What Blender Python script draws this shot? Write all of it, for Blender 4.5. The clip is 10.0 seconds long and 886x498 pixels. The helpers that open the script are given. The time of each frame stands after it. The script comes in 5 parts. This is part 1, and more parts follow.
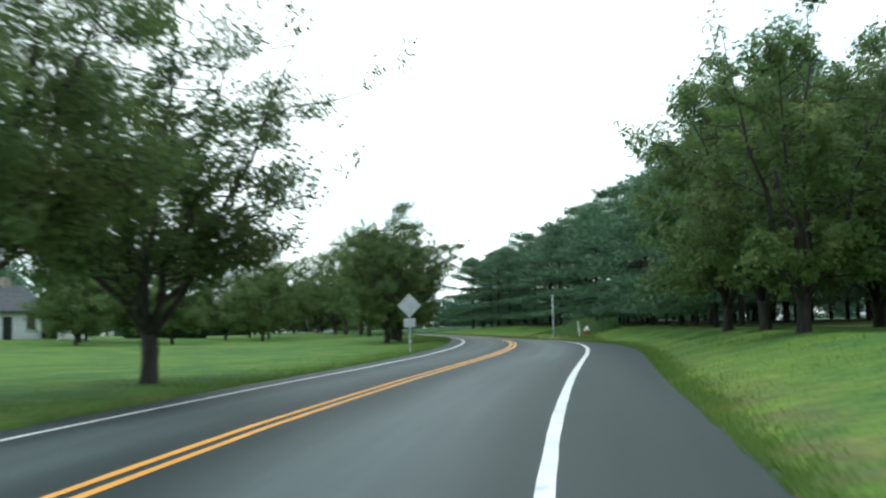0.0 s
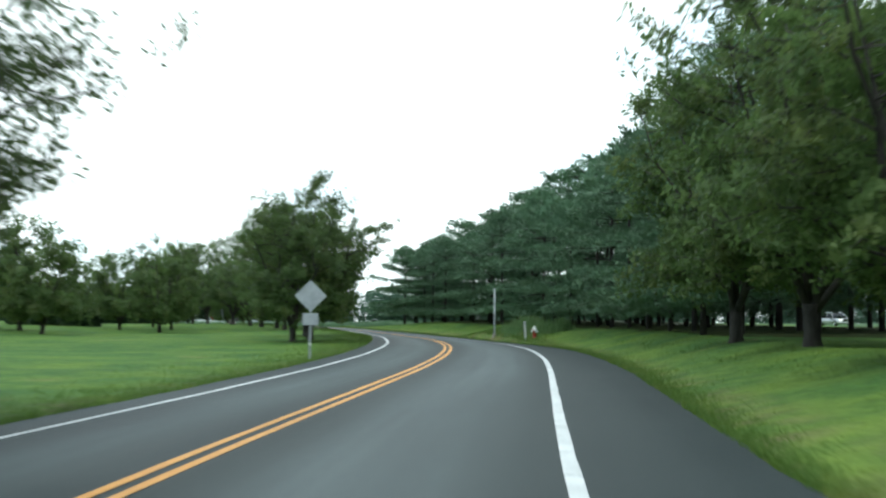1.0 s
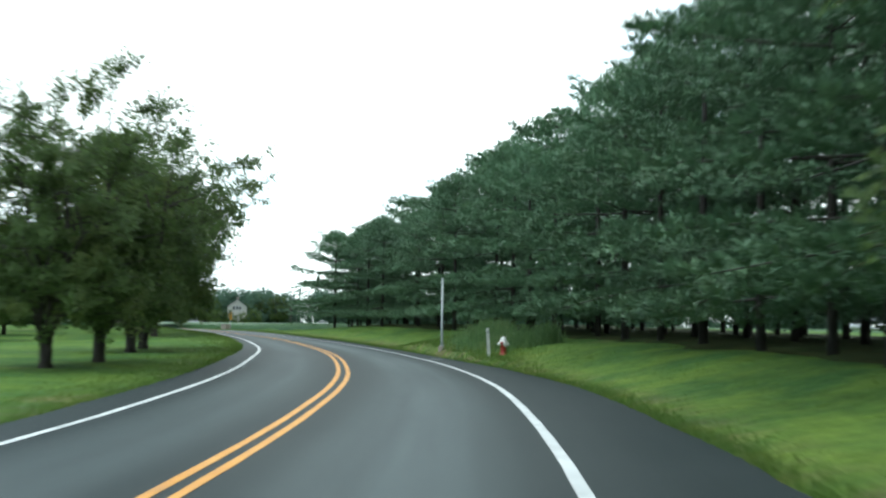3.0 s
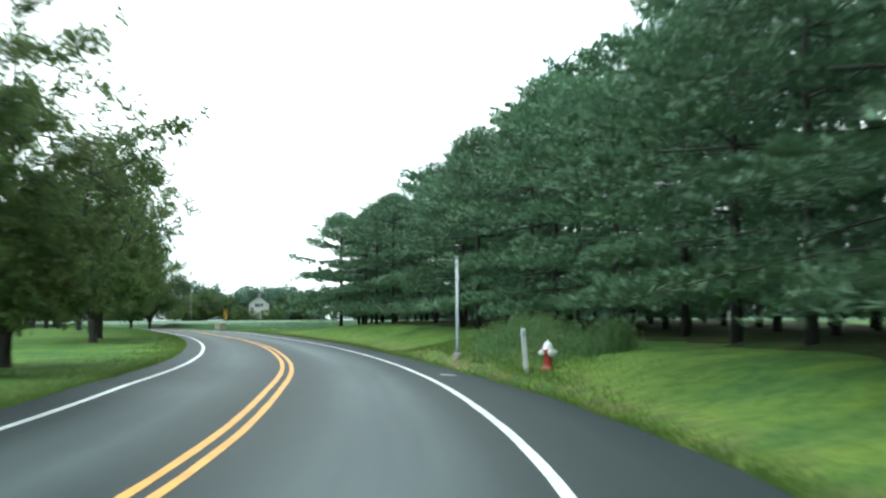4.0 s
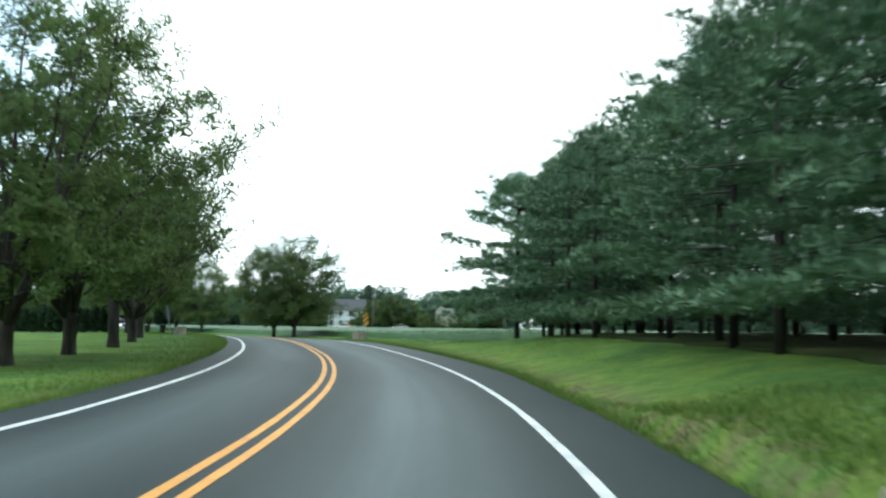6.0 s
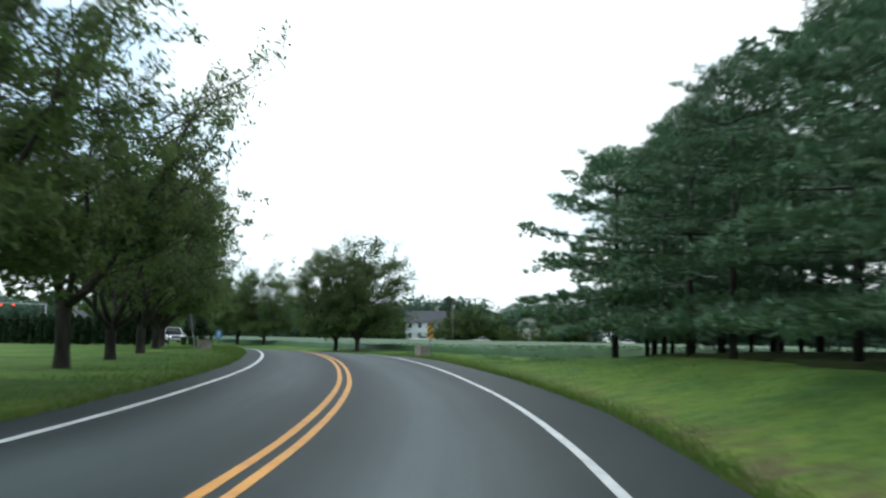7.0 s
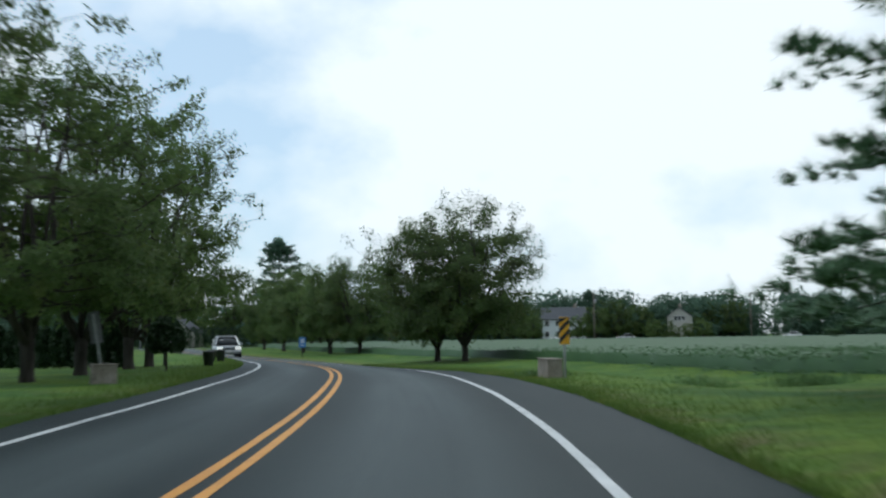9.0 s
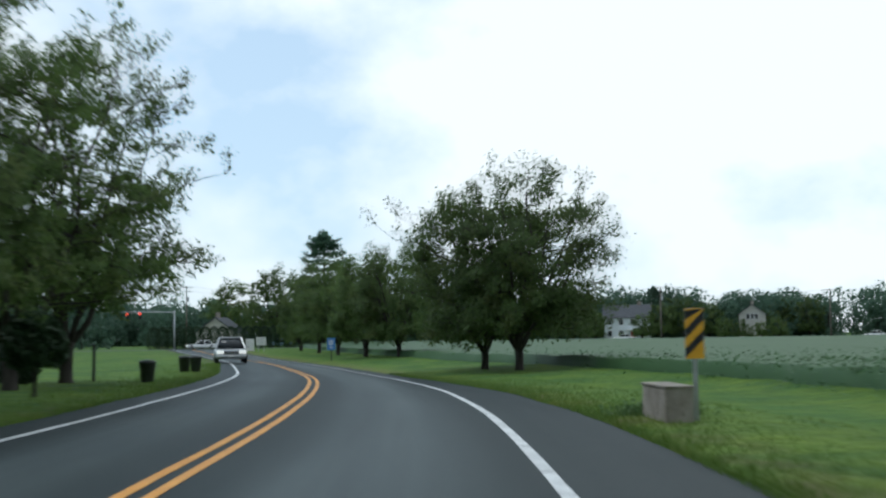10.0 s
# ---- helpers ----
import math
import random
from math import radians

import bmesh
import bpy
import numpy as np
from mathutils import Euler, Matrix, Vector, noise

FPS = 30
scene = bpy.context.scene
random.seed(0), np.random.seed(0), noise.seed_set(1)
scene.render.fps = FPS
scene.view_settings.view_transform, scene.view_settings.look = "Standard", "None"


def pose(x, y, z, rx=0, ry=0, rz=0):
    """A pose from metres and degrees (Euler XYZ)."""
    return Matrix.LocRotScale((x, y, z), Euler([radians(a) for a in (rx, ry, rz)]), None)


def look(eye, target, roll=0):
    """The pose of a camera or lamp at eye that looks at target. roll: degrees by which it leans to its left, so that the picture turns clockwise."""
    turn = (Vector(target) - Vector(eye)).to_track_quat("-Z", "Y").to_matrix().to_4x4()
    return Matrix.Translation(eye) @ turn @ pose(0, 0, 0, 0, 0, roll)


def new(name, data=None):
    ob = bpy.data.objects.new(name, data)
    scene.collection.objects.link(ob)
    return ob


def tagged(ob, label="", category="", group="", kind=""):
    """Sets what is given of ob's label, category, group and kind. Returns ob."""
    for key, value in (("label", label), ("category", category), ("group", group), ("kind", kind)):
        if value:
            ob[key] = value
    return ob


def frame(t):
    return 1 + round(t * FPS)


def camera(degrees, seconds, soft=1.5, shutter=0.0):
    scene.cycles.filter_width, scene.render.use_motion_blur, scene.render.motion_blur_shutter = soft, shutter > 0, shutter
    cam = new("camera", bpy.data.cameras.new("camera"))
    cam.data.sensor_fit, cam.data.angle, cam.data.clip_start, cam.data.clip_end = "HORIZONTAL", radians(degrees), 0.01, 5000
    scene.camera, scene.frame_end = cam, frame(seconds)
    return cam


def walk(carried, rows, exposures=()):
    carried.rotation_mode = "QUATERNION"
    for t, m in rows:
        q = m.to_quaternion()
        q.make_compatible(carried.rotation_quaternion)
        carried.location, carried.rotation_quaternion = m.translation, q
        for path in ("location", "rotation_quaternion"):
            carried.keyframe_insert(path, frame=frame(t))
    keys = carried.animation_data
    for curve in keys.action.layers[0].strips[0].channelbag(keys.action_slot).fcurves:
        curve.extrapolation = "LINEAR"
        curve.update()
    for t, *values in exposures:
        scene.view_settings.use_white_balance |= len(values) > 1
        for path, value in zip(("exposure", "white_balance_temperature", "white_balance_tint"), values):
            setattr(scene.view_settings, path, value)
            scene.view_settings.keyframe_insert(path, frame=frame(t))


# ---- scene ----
cam = camera(41, 10.0, soft=2.3, shutter=0.6)
PATH = [
    (0, (1.132, -3.899, 1.351), (1.0907, -1.9044, 1.4873), -1.28),
    (0.5, (1.252, 2.009, 1.518), (1.2754, 4.0045, 1.6549), -0.09),
    (1, (1.569, 8.183, 1.585), (1.6330, 10.1779, 1.7093), 0.36),
    (1.5, (1.978, 14.527, 1.633), (2.0893, 16.5189, 1.7688), 1.80),
    (2, (2.557, 20.690, 1.658), (2.6773, 22.6834, 1.7661), 1.54),
    (2.5, (3.117, 26.469, 1.733), (3.2595, 28.4594, 1.8633), 0.87),
    (4, (5.400, 48.237, 1.944), (5.4843, 50.2314, 2.0610), -0.25),
    (4.5, (5.706, 55.483, 1.956), (5.7152, 57.4786, 2.0832), 0.20),
    (5, (5.793, 62.751, 1.960), (5.6980, 64.7429, 2.1059), 0.85),
    (5.5, (5.541, 69.655, 1.929), (5.3744, 71.6440, 2.0631), 0.92),
    (6, (5.228, 75.802, 1.944), (4.9813, 77.7821, 2.0752), 0.72),
    (7.5, (2.898, 94.517, 2.047), (2.4575, 96.4615, 2.2050), 0.74),
    (8, (1.605, 101.670, 2.080), (1.1105, 103.6022, 2.2354), -0.14),
    (8.5, (-0.018, 108.835, 2.158), (-0.5743, 110.7514, 2.2895), -0.56),
    (9, (-1.747, 116.154, 2.242), (-2.3545, 118.0537, 2.3914), -0.83),
    (9.5, (-3.706, 123.469, 2.306), (-4.3714, 125.3479, 2.4741), -0.87),
    (10, (-5.960, 130.858, 2.390), (-6.6598, 132.7251, 2.5387), -0.82),
]
walk(cam, [(t, look(eye, target, roll)) for t, eye, target, roll in PATH],
     exposures=((0.0, 0.15, 6000, -3), (2.5, 0.12, 6000, -3), (4.0, 0.70, 6000, -5), (5.0, 0.60, 6000, -5), (6.0, 0.36, 6000, -4), (7.5, -0.38, 6050, 4), (8.5, -0.68, 5930, 3), (10.0, -0.6, 5900, 3)))

# ---- sky and sun ----
SUN_TURN, SUN_UP = radians(105), radians(58)
world = bpy.data.worlds.new("overcast_sky")
scene.world = world
world.use_nodes = True
wn, wl = world.node_tree.nodes, world.node_tree.links
wn.clear()
w_out, w_bg = wn.new("ShaderNodeOutputWorld"), wn.new("ShaderNodeBackground")
sky = wn.new("ShaderNodeTexSky")
sky.sky_type, sky.sun_disc = "NISHITA", False
sky.sun_elevation, sky.sun_rotation = SUN_UP, -SUN_TURN
sky.air_density, sky.dust_density = 1.0, 0.6
w_co, w_map, w_noise, w_ramp, w_mix = (wn.new(k) for k in (
    "ShaderNodeTexCoord", "ShaderNodeMapping", "ShaderNodeTexNoise", "ShaderNodeValToRGB", "ShaderNodeMix"))
w_map.inputs["Scale"].default_value = (1.0, 1.0, 1.5)
w_map.inputs["Location"].default_value = (0.35, 0.1, 0.2)
w_noise.inputs["Scale"].default_value, w_noise.inputs["Detail"].default_value = 4.2, 6.0
w_noise.inputs["Roughness"].default_value = 0.54
w_ramp.color_ramp.elements[0].position, w_ramp.color_ramp.elements[1].position = 0.40, 0.60
w_ramp.color_ramp.elements[0].color = (0.12, 0.12, 0.12, 1)
w_mix.data_type = "RGBA"
wl.new(w_co.outputs["Generated"], w_map.inputs["Vector"])
wl.new(w_map.outputs["Vector"], w_noise.inputs["Vector"])
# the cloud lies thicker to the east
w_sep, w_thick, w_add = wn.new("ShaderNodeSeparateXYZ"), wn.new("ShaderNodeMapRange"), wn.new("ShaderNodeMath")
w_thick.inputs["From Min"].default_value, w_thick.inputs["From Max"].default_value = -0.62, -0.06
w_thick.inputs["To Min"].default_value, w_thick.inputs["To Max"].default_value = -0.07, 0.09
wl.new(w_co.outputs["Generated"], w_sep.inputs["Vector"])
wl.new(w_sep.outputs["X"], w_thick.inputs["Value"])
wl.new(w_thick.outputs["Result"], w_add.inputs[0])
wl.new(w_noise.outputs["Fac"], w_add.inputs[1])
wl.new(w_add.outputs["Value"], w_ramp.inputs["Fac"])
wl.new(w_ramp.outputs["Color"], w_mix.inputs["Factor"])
# and it is brighter ahead
w_near, w_cloud = wn.new("ShaderNodeMapRange"), wn.new("ShaderNodeMix")
w_near.inputs["From Min"].default_value, w_near.inputs["From Max"].default_value = -0.5, 0.85
w_cloud.data_type = "RGBA"
w_cloud.inputs["A"].default_value, w_cloud.inputs["B"].default_value = (11.5, 11.7, 12.0, 1), (17.5, 17.7, 17.8, 1)
wl.new(w_sep.outputs["Y"], w_near.inputs["Value"])
wl.new(w_near.outputs["Result"], w_cloud.inputs["Factor"])
wl.new(w_cloud.outputs["Result"], w_mix.inputs["B"])
w_gain = wn.new("ShaderNodeMix")
w_gain.data_type, w_gain.blend_type = "RGBA", "MULTIPLY"
w_gain.inputs["Factor"].default_value = 1.0
w_gain.inputs["B"].default_value = (2.5, 2.4, 2.3, 1)
wl.new(sky.outputs["Color"], w_gain.inputs["A"])
# a thin high haze pales the blue
w_haze = wn.new("ShaderNodeMix")
w_haze.data_type = "RGBA"
w_haze.inputs["Factor"].default_value = 0.62
w_haze.inputs["B"].default_value = (11.0, 13.6, 16.4, 1)
wl.new(w_gain.outputs["Result"], w_haze.inputs["A"])
wl.new(w_haze.outputs["Result"], w_mix.inputs["A"])
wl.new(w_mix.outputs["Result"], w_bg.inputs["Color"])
w_bg.inputs["Strength"].default_value = 0.09
wl.new(w_bg.outputs["Background"], w_out.inputs["Surface"])
sun = new("sun", bpy.data.lights.new("sun", "SUN"))
sun.data.energy, sun.data.angle, sun.data.color = 1.5, radians(25), (1.0, 0.96, 0.9)
sun_dir = Vector((math.sin(-SUN_TURN) * math.cos(SUN_UP), math.cos(SUN_TURN) * math.cos(SUN_UP), math.sin(SUN_UP)))
sun.matrix_world = look((0, 80, 60), Vector((0, 80, 60)) - sun_dir)


# ---- materials ----
def nodes_of(name):
    m = bpy.data.materials.new(name)
    m.use_nodes = True
    n, l = m.node_tree.nodes, m.node_tree.links
    return m, n, l, n["Principled BSDF"]


def mixed(n, l, a, b, fac):
    """A node that mixes two colours (tuples or sockets) by a socket or number."""
    x = n.new("ShaderNodeMix")
    x.data_type = "RGBA"
    for key, v in (("A", a), ("B", b), ("Factor", fac)):
        if isinstance(v, bpy.types.NodeSocket):
            l.new(v, x.inputs[key])
        else:
            x.inputs[key].default_value = (*v, 1) if isinstance(v, tuple) else v
    return x.outputs["Result"]


def noise_of(n, l, scale, detail=4.0, lo=0.35, hi=0.65, stretch=None, space="Object"):
    co, no, ra = n.new("ShaderNodeTexCoord"), n.new("ShaderNodeTexNoise"), n.new("ShaderNodeMapRange")
    no.inputs["Scale"].default_value, no.inputs["Detail"].default_value = scale, detail
    ra.inputs["From Min"].default_value, ra.inputs["From Max"].default_value = lo, hi
    if stretch:
        mp = n.new("ShaderNodeMapping")
        mp.inputs["Scale"].default_value = stretch
        l.new(co.outputs[space], mp.inputs["Vector"])
        l.new(mp.outputs["Vector"], no.inputs["Vector"])
    else:
        l.new(co.outputs[space], no.inputs["Vector"])
    l.new(no.outputs["Fac"], ra.inputs["Value"])
    return ra.outputs["Result"]


def bumped(n, l, bsdf, height, strength=0.3, distance=0.02):
    b = n.new("ShaderNodeBump")
    b.inputs["Strength"].default_value, b.inputs["Distance"].default_value = strength, distance
    l.new(height, b.inputs["Height"])
    l.new(b.outputs["Normal"], bsdf.inputs["Normal"])


def surface(name, dark, light, scale=3.0, rough=0.8, metal=0.0, fine=40.0, bump=0.2, stretch=None, wear=None, spec=0.5):
    """A plain procedural surface: two tones in blotches, fine grain, relief; wear: a third tone in patches."""
    m, n, l, p = nodes_of(name)
    big = noise_of(n, l, scale, 5.0, stretch=stretch)
    small = noise_of(n, l, fine, 3.0, 0.25, 0.75, stretch=stretch)
    col = mixed(n, l, dark, light, big)
    if wear:
        col = mixed(n, l, col, wear, noise_of(n, l, scale * 2.3, 6.0, 0.58, 0.7))
    grain = mixed(n, l, (0.82, 0.82, 0.82), (1.1, 1.1, 1.1), small)
    mul = n.new("ShaderNodeMix")
    mul.data_type, mul.blend_type = "RGBA", "MULTIPLY"
    mul.inputs["Factor"].default_value = 1.0
    l.new(col, mul.inputs["A"])
    l.new(grain, mul.inputs["B"])
    l.new(mul.outputs["Result"], p.inputs["Base Color"])
    p.inputs["Roughness"].default_value, p.inputs["Metallic"].default_value = rough, metal
    p.inputs["Specular IOR Level"].default_value = spec
    if bump:
        bumped(n, l, p, small, bump, 0.01)
    return m


def leaves(name, dark, light, tip, glow=0.25, rough=0.55):
    """Foliage: each leaf its own tone, some light passing through."""
    m, n, l, p = nodes_of(name)
    geo, info = n.new("ShaderNodeNewGeometry"), n.new("ShaderNodeObjectInfo")
    col = mixed(n, l, dark, light, geo.outputs["Random Per Island"])
    col = mixed(n, l, col, tip, noise_of(n, l, 0.8, 3.0, 0.5, 0.75))
    hue = n.new("ShaderNodeHueSaturation")
    rng = n.new("ShaderNodeMapRange")
    rng.inputs["To Min"].default_value, rng.inputs["To Max"].default_value = 0.8, 1.15
    l.new(info.outputs["Random"], rng.inputs["Value"])
    l.new(rng.outputs["Result"], hue.inputs["Value"])
    l.new(col, hue.inputs["Color"])
    l.new(hue.outputs["Color"], p.inputs["Base Color"])
    p.inputs["Roughness"].default_value = rough
    p.inputs["Specular IOR Level"].default_value = 0.25
    tr, mx = n.new("ShaderNodeBsdfTranslucent"), n.new("ShaderNodeMixShader")
    l.new(hue.outputs["Color"], tr.inputs["Color"])
    mx.inputs["Fac"].default_value = glow
    l.new(p.outputs["BSDF"], mx.inputs[1])
    l.new(tr.outputs["BSDF"], mx.inputs[2])
    l.new(mx.outputs["Shader"], n["Material Output"].inputs["Surface"])
    return m


def ground_material():
    m, n, l, p = nodes_of("mown_grass")
    broad = noise_of(n, l, 0.06, 5.0, 0.35, 0.65)
    mid = noise_of(n, l, 0.5, 6.0, 0.38, 0.66)
    tuft = noise_of(n, l, 3.2, 4.0, 0.35, 0.65)
    fine = noise_of(n, l, 16.0, 3.0, 0.3, 0.7)
    col = mixed(n, l, (0.050, 0.110, 0.031), (0.074, 0.146, 0.037), broad)
    col = mixed(n, l, col, (0.118, 0.182, 0.034), mid)
    col = mixed(n, l, col, (0.20, 0.17, 0.075), noise_of(n, l, 0.30, 7.0, 0.64, 0.76))
    # paler, drier growth along the asphalt's right edge; bare soil right against it
    uv, sep = n.new("ShaderNodeUVMap"), n.new("ShaderNodeSeparateXYZ")
    l.new(uv.outputs["UV"], sep.inputs["Vector"])
    def band(a, b):
        r = n.new("ShaderNodeMapRange")
        r.inputs["From Min"].default_value, r.inputs["From Max"].default_value = a, b
        l.new(sep.outputs["X"], r.inputs["Value"])
        return r.outputs["Result"]
    def times(a, b):
        q = n.new("ShaderNodeMath")
        q.operation = "MULTIPLY"
        l.new(a, q.inputs[0])
        l.new(b, q.inputs[1])
        return q.outputs["Value"]
    dry = times(times(band(8.0, 5.4), band(3.0, 4.5)), noise_of(n, l, 0.8, 5.0, 0.35, 0.7))
    col = mixed(n, l, col, (0.165, 0.222, 0.044), dry)
    soil = times(times(band(6.5, 5.4), band(3.0, 4.5)), noise_of(n, l, 1.3, 6.0, 0.42, 0.62))
    col = mixed(n, l, col, (0.14, 0.12, 0.065), soil)
    soil2 = times(times(band(-4.6, -3.6), band(-1.0, -2.0)), noise_of(n, l, 1.9, 6.0, 0.46, 0.62))
    col = mixed(n, l, col, (0.13, 0.115, 0.07), soil2)
    for tone, k in ((tuft, 0.82), (fine, 0.72)):
        grain = mixed(n, l, (k, k + 0.02, k), (1.13, 1.13, 1.08), tone)
        mul = n.new("ShaderNodeMix")
        mul.data_type, mul.blend_type = "RGBA", "MULTIPLY"
        mul.inputs["Factor"].default_value = 1.0
        l.new(col, mul.inputs["A"])
        l.new(grain, mul.inputs["B"])
        col = mul.outputs["Result"]
    l.new(col, p.inputs["Base Color"])
    p.inputs["Roughness"].default_value = 0.9
    p.inputs["Specular IOR Level"].default_value = 0.1
    bumped(n, l, p, tuft, 0.45, 0.10)
    return m


def asphalt_material():
    m, n, l, p = nodes_of("asphalt")
    broad = noise_of(n, l, 0.25, 4.0, 0.3, 0.7)
    fine = noise_of(n, l, 55.0, 2.0, 0.25, 0.75)
    uv = n.new("ShaderNodeUVMap")
    sep = n.new("ShaderNodeSeparateXYZ")
    l.new(uv.outputs["UV"], sep.inputs["Vector"])
    # the worn middle of each lane is paler, the shoulder and the strip along the centre line darker
    def ramp(lo, hi):
        r = n.new("ShaderNodeMapRange")
        r.interpolation_type = "SMOOTHSTEP"
        r.inputs["From Min"].default_value, r.inputs["From Max"].default_value = lo, hi
        l.new(sep.outputs["X"], r.inputs["Value"])
        return r.outputs["Result"]
    def both(op, a, b):
        q = n.new("ShaderNodeMath")
        q.operation = op
        for k, v in enumerate((a, b)):
            if isinstance(v, float):
                q.inputs[k].default_value = v
            else:
                l.new(v, q.inputs[k])
        return q.outputs["Value"]
    near_lane = both("MULTIPLY", ramp(0.3, 1.5), ramp(3.3, 2.0))
    far_lane = both("MULTIPLY", both("MULTIPLY", ramp(-0.3, -1.2), ramp(-2.6, -1.6)), 0.7)
    worn = both("MULTIPLY", both("ADD", near_lane, far_lane), both("ADD", both("MULTIPLY", noise_of(n, l, 1.0, 4.0, 0.3, 0.7, stretch=(0.5, 0.06, 1.0), space="UV"), 0.5), 0.5))
    col = mixed(n, l, (0.0145, 0.0225, 0.0235), (0.022, 0.031, 0.032), broad)
    col = mixed(n, l, col, (0.105, 0.128, 0.130), worn)
    streak = noise_of(n, l, 1.0, 5.0, 0.35, 0.7, stretch=(1.6, 0.035, 1.0), space="UV")
    col = mixed(n, l, col, (0.030, 0.040, 0.041), both("MULTIPLY", streak, 0.6))
    grain = mixed(n, l, (0.7, 0.7, 0.7), (1.25, 1.25, 1.25), fine)
    mul = n.new("ShaderNodeMix")
    mul.data_type, mul.blend_type = "RGBA", "MULTIPLY"
    mul.inputs["Factor"].default_value = 1.0
    l.new(col, mul.inputs["A"])
    l.new(grain, mul.inputs["B"])
    l.new(mul.outputs["Result"], p.inputs["Base Color"])
    p.inputs["Roughness"].default_value = 0.62
    p.inputs["Specular IOR Level"].default_value = 0.15
    bumped(n, l, p, fine, 0.35, 0.006)
    return m


GRASS = ground_material()
ASPHALT = asphalt_material()
WHITE_LINE = surface("white_road_paint", (0.55, 0.56, 0.56), (0.72, 0.73, 0.73), 1.5, 0.6, wear=(0.42, 0.43, 0.43))
YELLOW_LINE = surface("yellow_road_paint", (0.62, 0.27, 0.03), (0.72, 0.33, 0.045), 1.5, 0.6, wear=(0.5, 0.23, 0.05))
BARK = surface("dark_bark", (0.030, 0.026, 0.022), (0.065, 0.056, 0.048), 6.0, 0.95, fine=30.0, bump=0.6, stretch=(1, 1, 0.25))
PINE_BARK = surface("pine_bark", (0.022, 0.019, 0.017), (0.05, 0.042, 0.036), 6.0, 0.95, fine=30.0, bump=0.6, stretch=(1, 1, 0.3))
LEAF = leaves("green_leaves", (0.082, 0.130, 0.042), (0.124, 0.188, 0.058), (0.158, 0.190, 0.062), 0.55)
# far foliage: paler and bluer, the haze of distance painted into the leaf colour
LEAF_HAZED = leaves("haze_tinted_leaves", (0.080, 0.140, 0.100), (0.112, 0.188, 0.128), (0.115, 0.185, 0.115), 0.5)
NEEDLE = leaves("pine_needles", (0.112, 0.190, 0.112), (0.146, 0.244, 0.140), (0.168, 0.262, 0.140), 0.13)
HEDGE = leaves("dark_evergreen", (0.016, 0.036, 0.016), (0.03, 0.06, 0.022), (0.035, 0.065, 0.025), 0.1)
BLADE = leaves("grass_blades", (0.080, 0.145, 0.028), (0.13, 0.205, 0.04), (0.18, 0.215, 0.05), 0.4)
WEED = leaves("tall_weeds", (0.105, 0.19, 0.072), (0.17, 0.27, 0.10), (0.23, 0.28, 0.12), 0.45)
CROP = leaves("crop_leaves", (0.078, 0.160, 0.064), (0.092, 0.180, 0.072), (0.098, 0.186, 0.072), 0.3)
CONCRETE = surface("weathered_concrete", (0.22, 0.19, 0.16), (0.36, 0.32, 0.28), 2.5, 0.9, fine=35.0, bump=0.4, wear=(0.15, 0.125, 0.1))
PALE_CONCRETE = surface("pale_worn_concrete", (0.17, 0.18, 0.18), (0.36, 0.37, 0.37), 5.0, 0.8, fine=30.0, bump=0.3, wear=(0.08, 0.09, 0.09))
STEEL = surface("galvanised_steel", (0.33, 0.35, 0.36), (0.46, 0.48, 0.49), 5.0, 0.5, 0.6, bump=0.05)
SIGN_BACK = surface("grey_sign_back", (0.42, 0.44, 0.46), (0.52, 0.54, 0.56), 4.0, 0.45, 0.25, bump=0.03)
DULL_METAL = surface("dull_dark_metal", (0.12, 0.125, 0.14), (0.19, 0.195, 0.21), 4.0, 0.6, 0.2, bump=0.03)
WHITE = surface("white_paint", (0.68, 0.68, 0.66), (0.8, 0.8, 0.78), 4.0, 0.5, bump=0.05)
RED = surface("red_hydrant_paint", (0.30, 0.035, 0.022), (0.42, 0.05, 0.03), 8.0, 0.45, bump=0.08, wear=(0.2, 0.03, 0.02))
YELLOW = surface("yellow_sheeting", (0.72, 0.36, 0.02), (0.8, 0.42, 0.03), 6.0, 0.4, bump=0.0)
BLACK = surface("black_paint", (0.012, 0.012, 0.013), (0.025, 0.025, 0.026), 6.0, 0.5, bump=0.03)
BIN = surface("dark_plastic", (0.016, 0.019, 0.019), (0.03, 0.034, 0.034), 5.0, 0.45, bump=0.05)
BLUE = surface("blue_sheeting", (0.04, 0.16, 0.42), (0.06, 0.2, 0.5), 6.0, 0.4, bump=0.0)
WOOD = surface("weathered_wood_pole", (0.12, 0.10, 0.085), (0.22, 0.19, 0.165), 5.0, 0.9, stretch=(1, 1, 0.15))
ROOF = surface("dark_shingles", (0.05, 0.055, 0.065), (0.085, 0.09, 0.1), 3.0, 0.85, fine=12.0, bump=0.4)
SIDING_WHITE = surface("white_siding", (0.70, 0.75, 0.79), (0.78, 0.82, 0.84), 1.0, 0.7, fine=8.0, bump=0.2, stretch=(0.2, 0.2, 6))
SIDING_TAN = surface("tan_siding", (0.42, 0.40, 0.36), (0.52, 0.5, 0.45), 1.0, 0.7, fine=8.0, bump=0.2, stretch=(0.2, 0.2, 6))
# needle litter, toned down to carry the shade beneath the pines
SHADED_MULCH = surface("shaded_pine_litter", (0.026, 0.040, 0.013), (0.050, 0.055, 0.020), 0.8, 0.95, fine=9.0, bump=0.9, wear=(0.038, 0.075, 0.022), spec=0.08)
CAR_SILVER = surface("silver_car_paint", (0.42, 0.43, 0.44), (0.5, 0.51, 0.52), 2.0, 0.28, 0.5, bump=0.0)
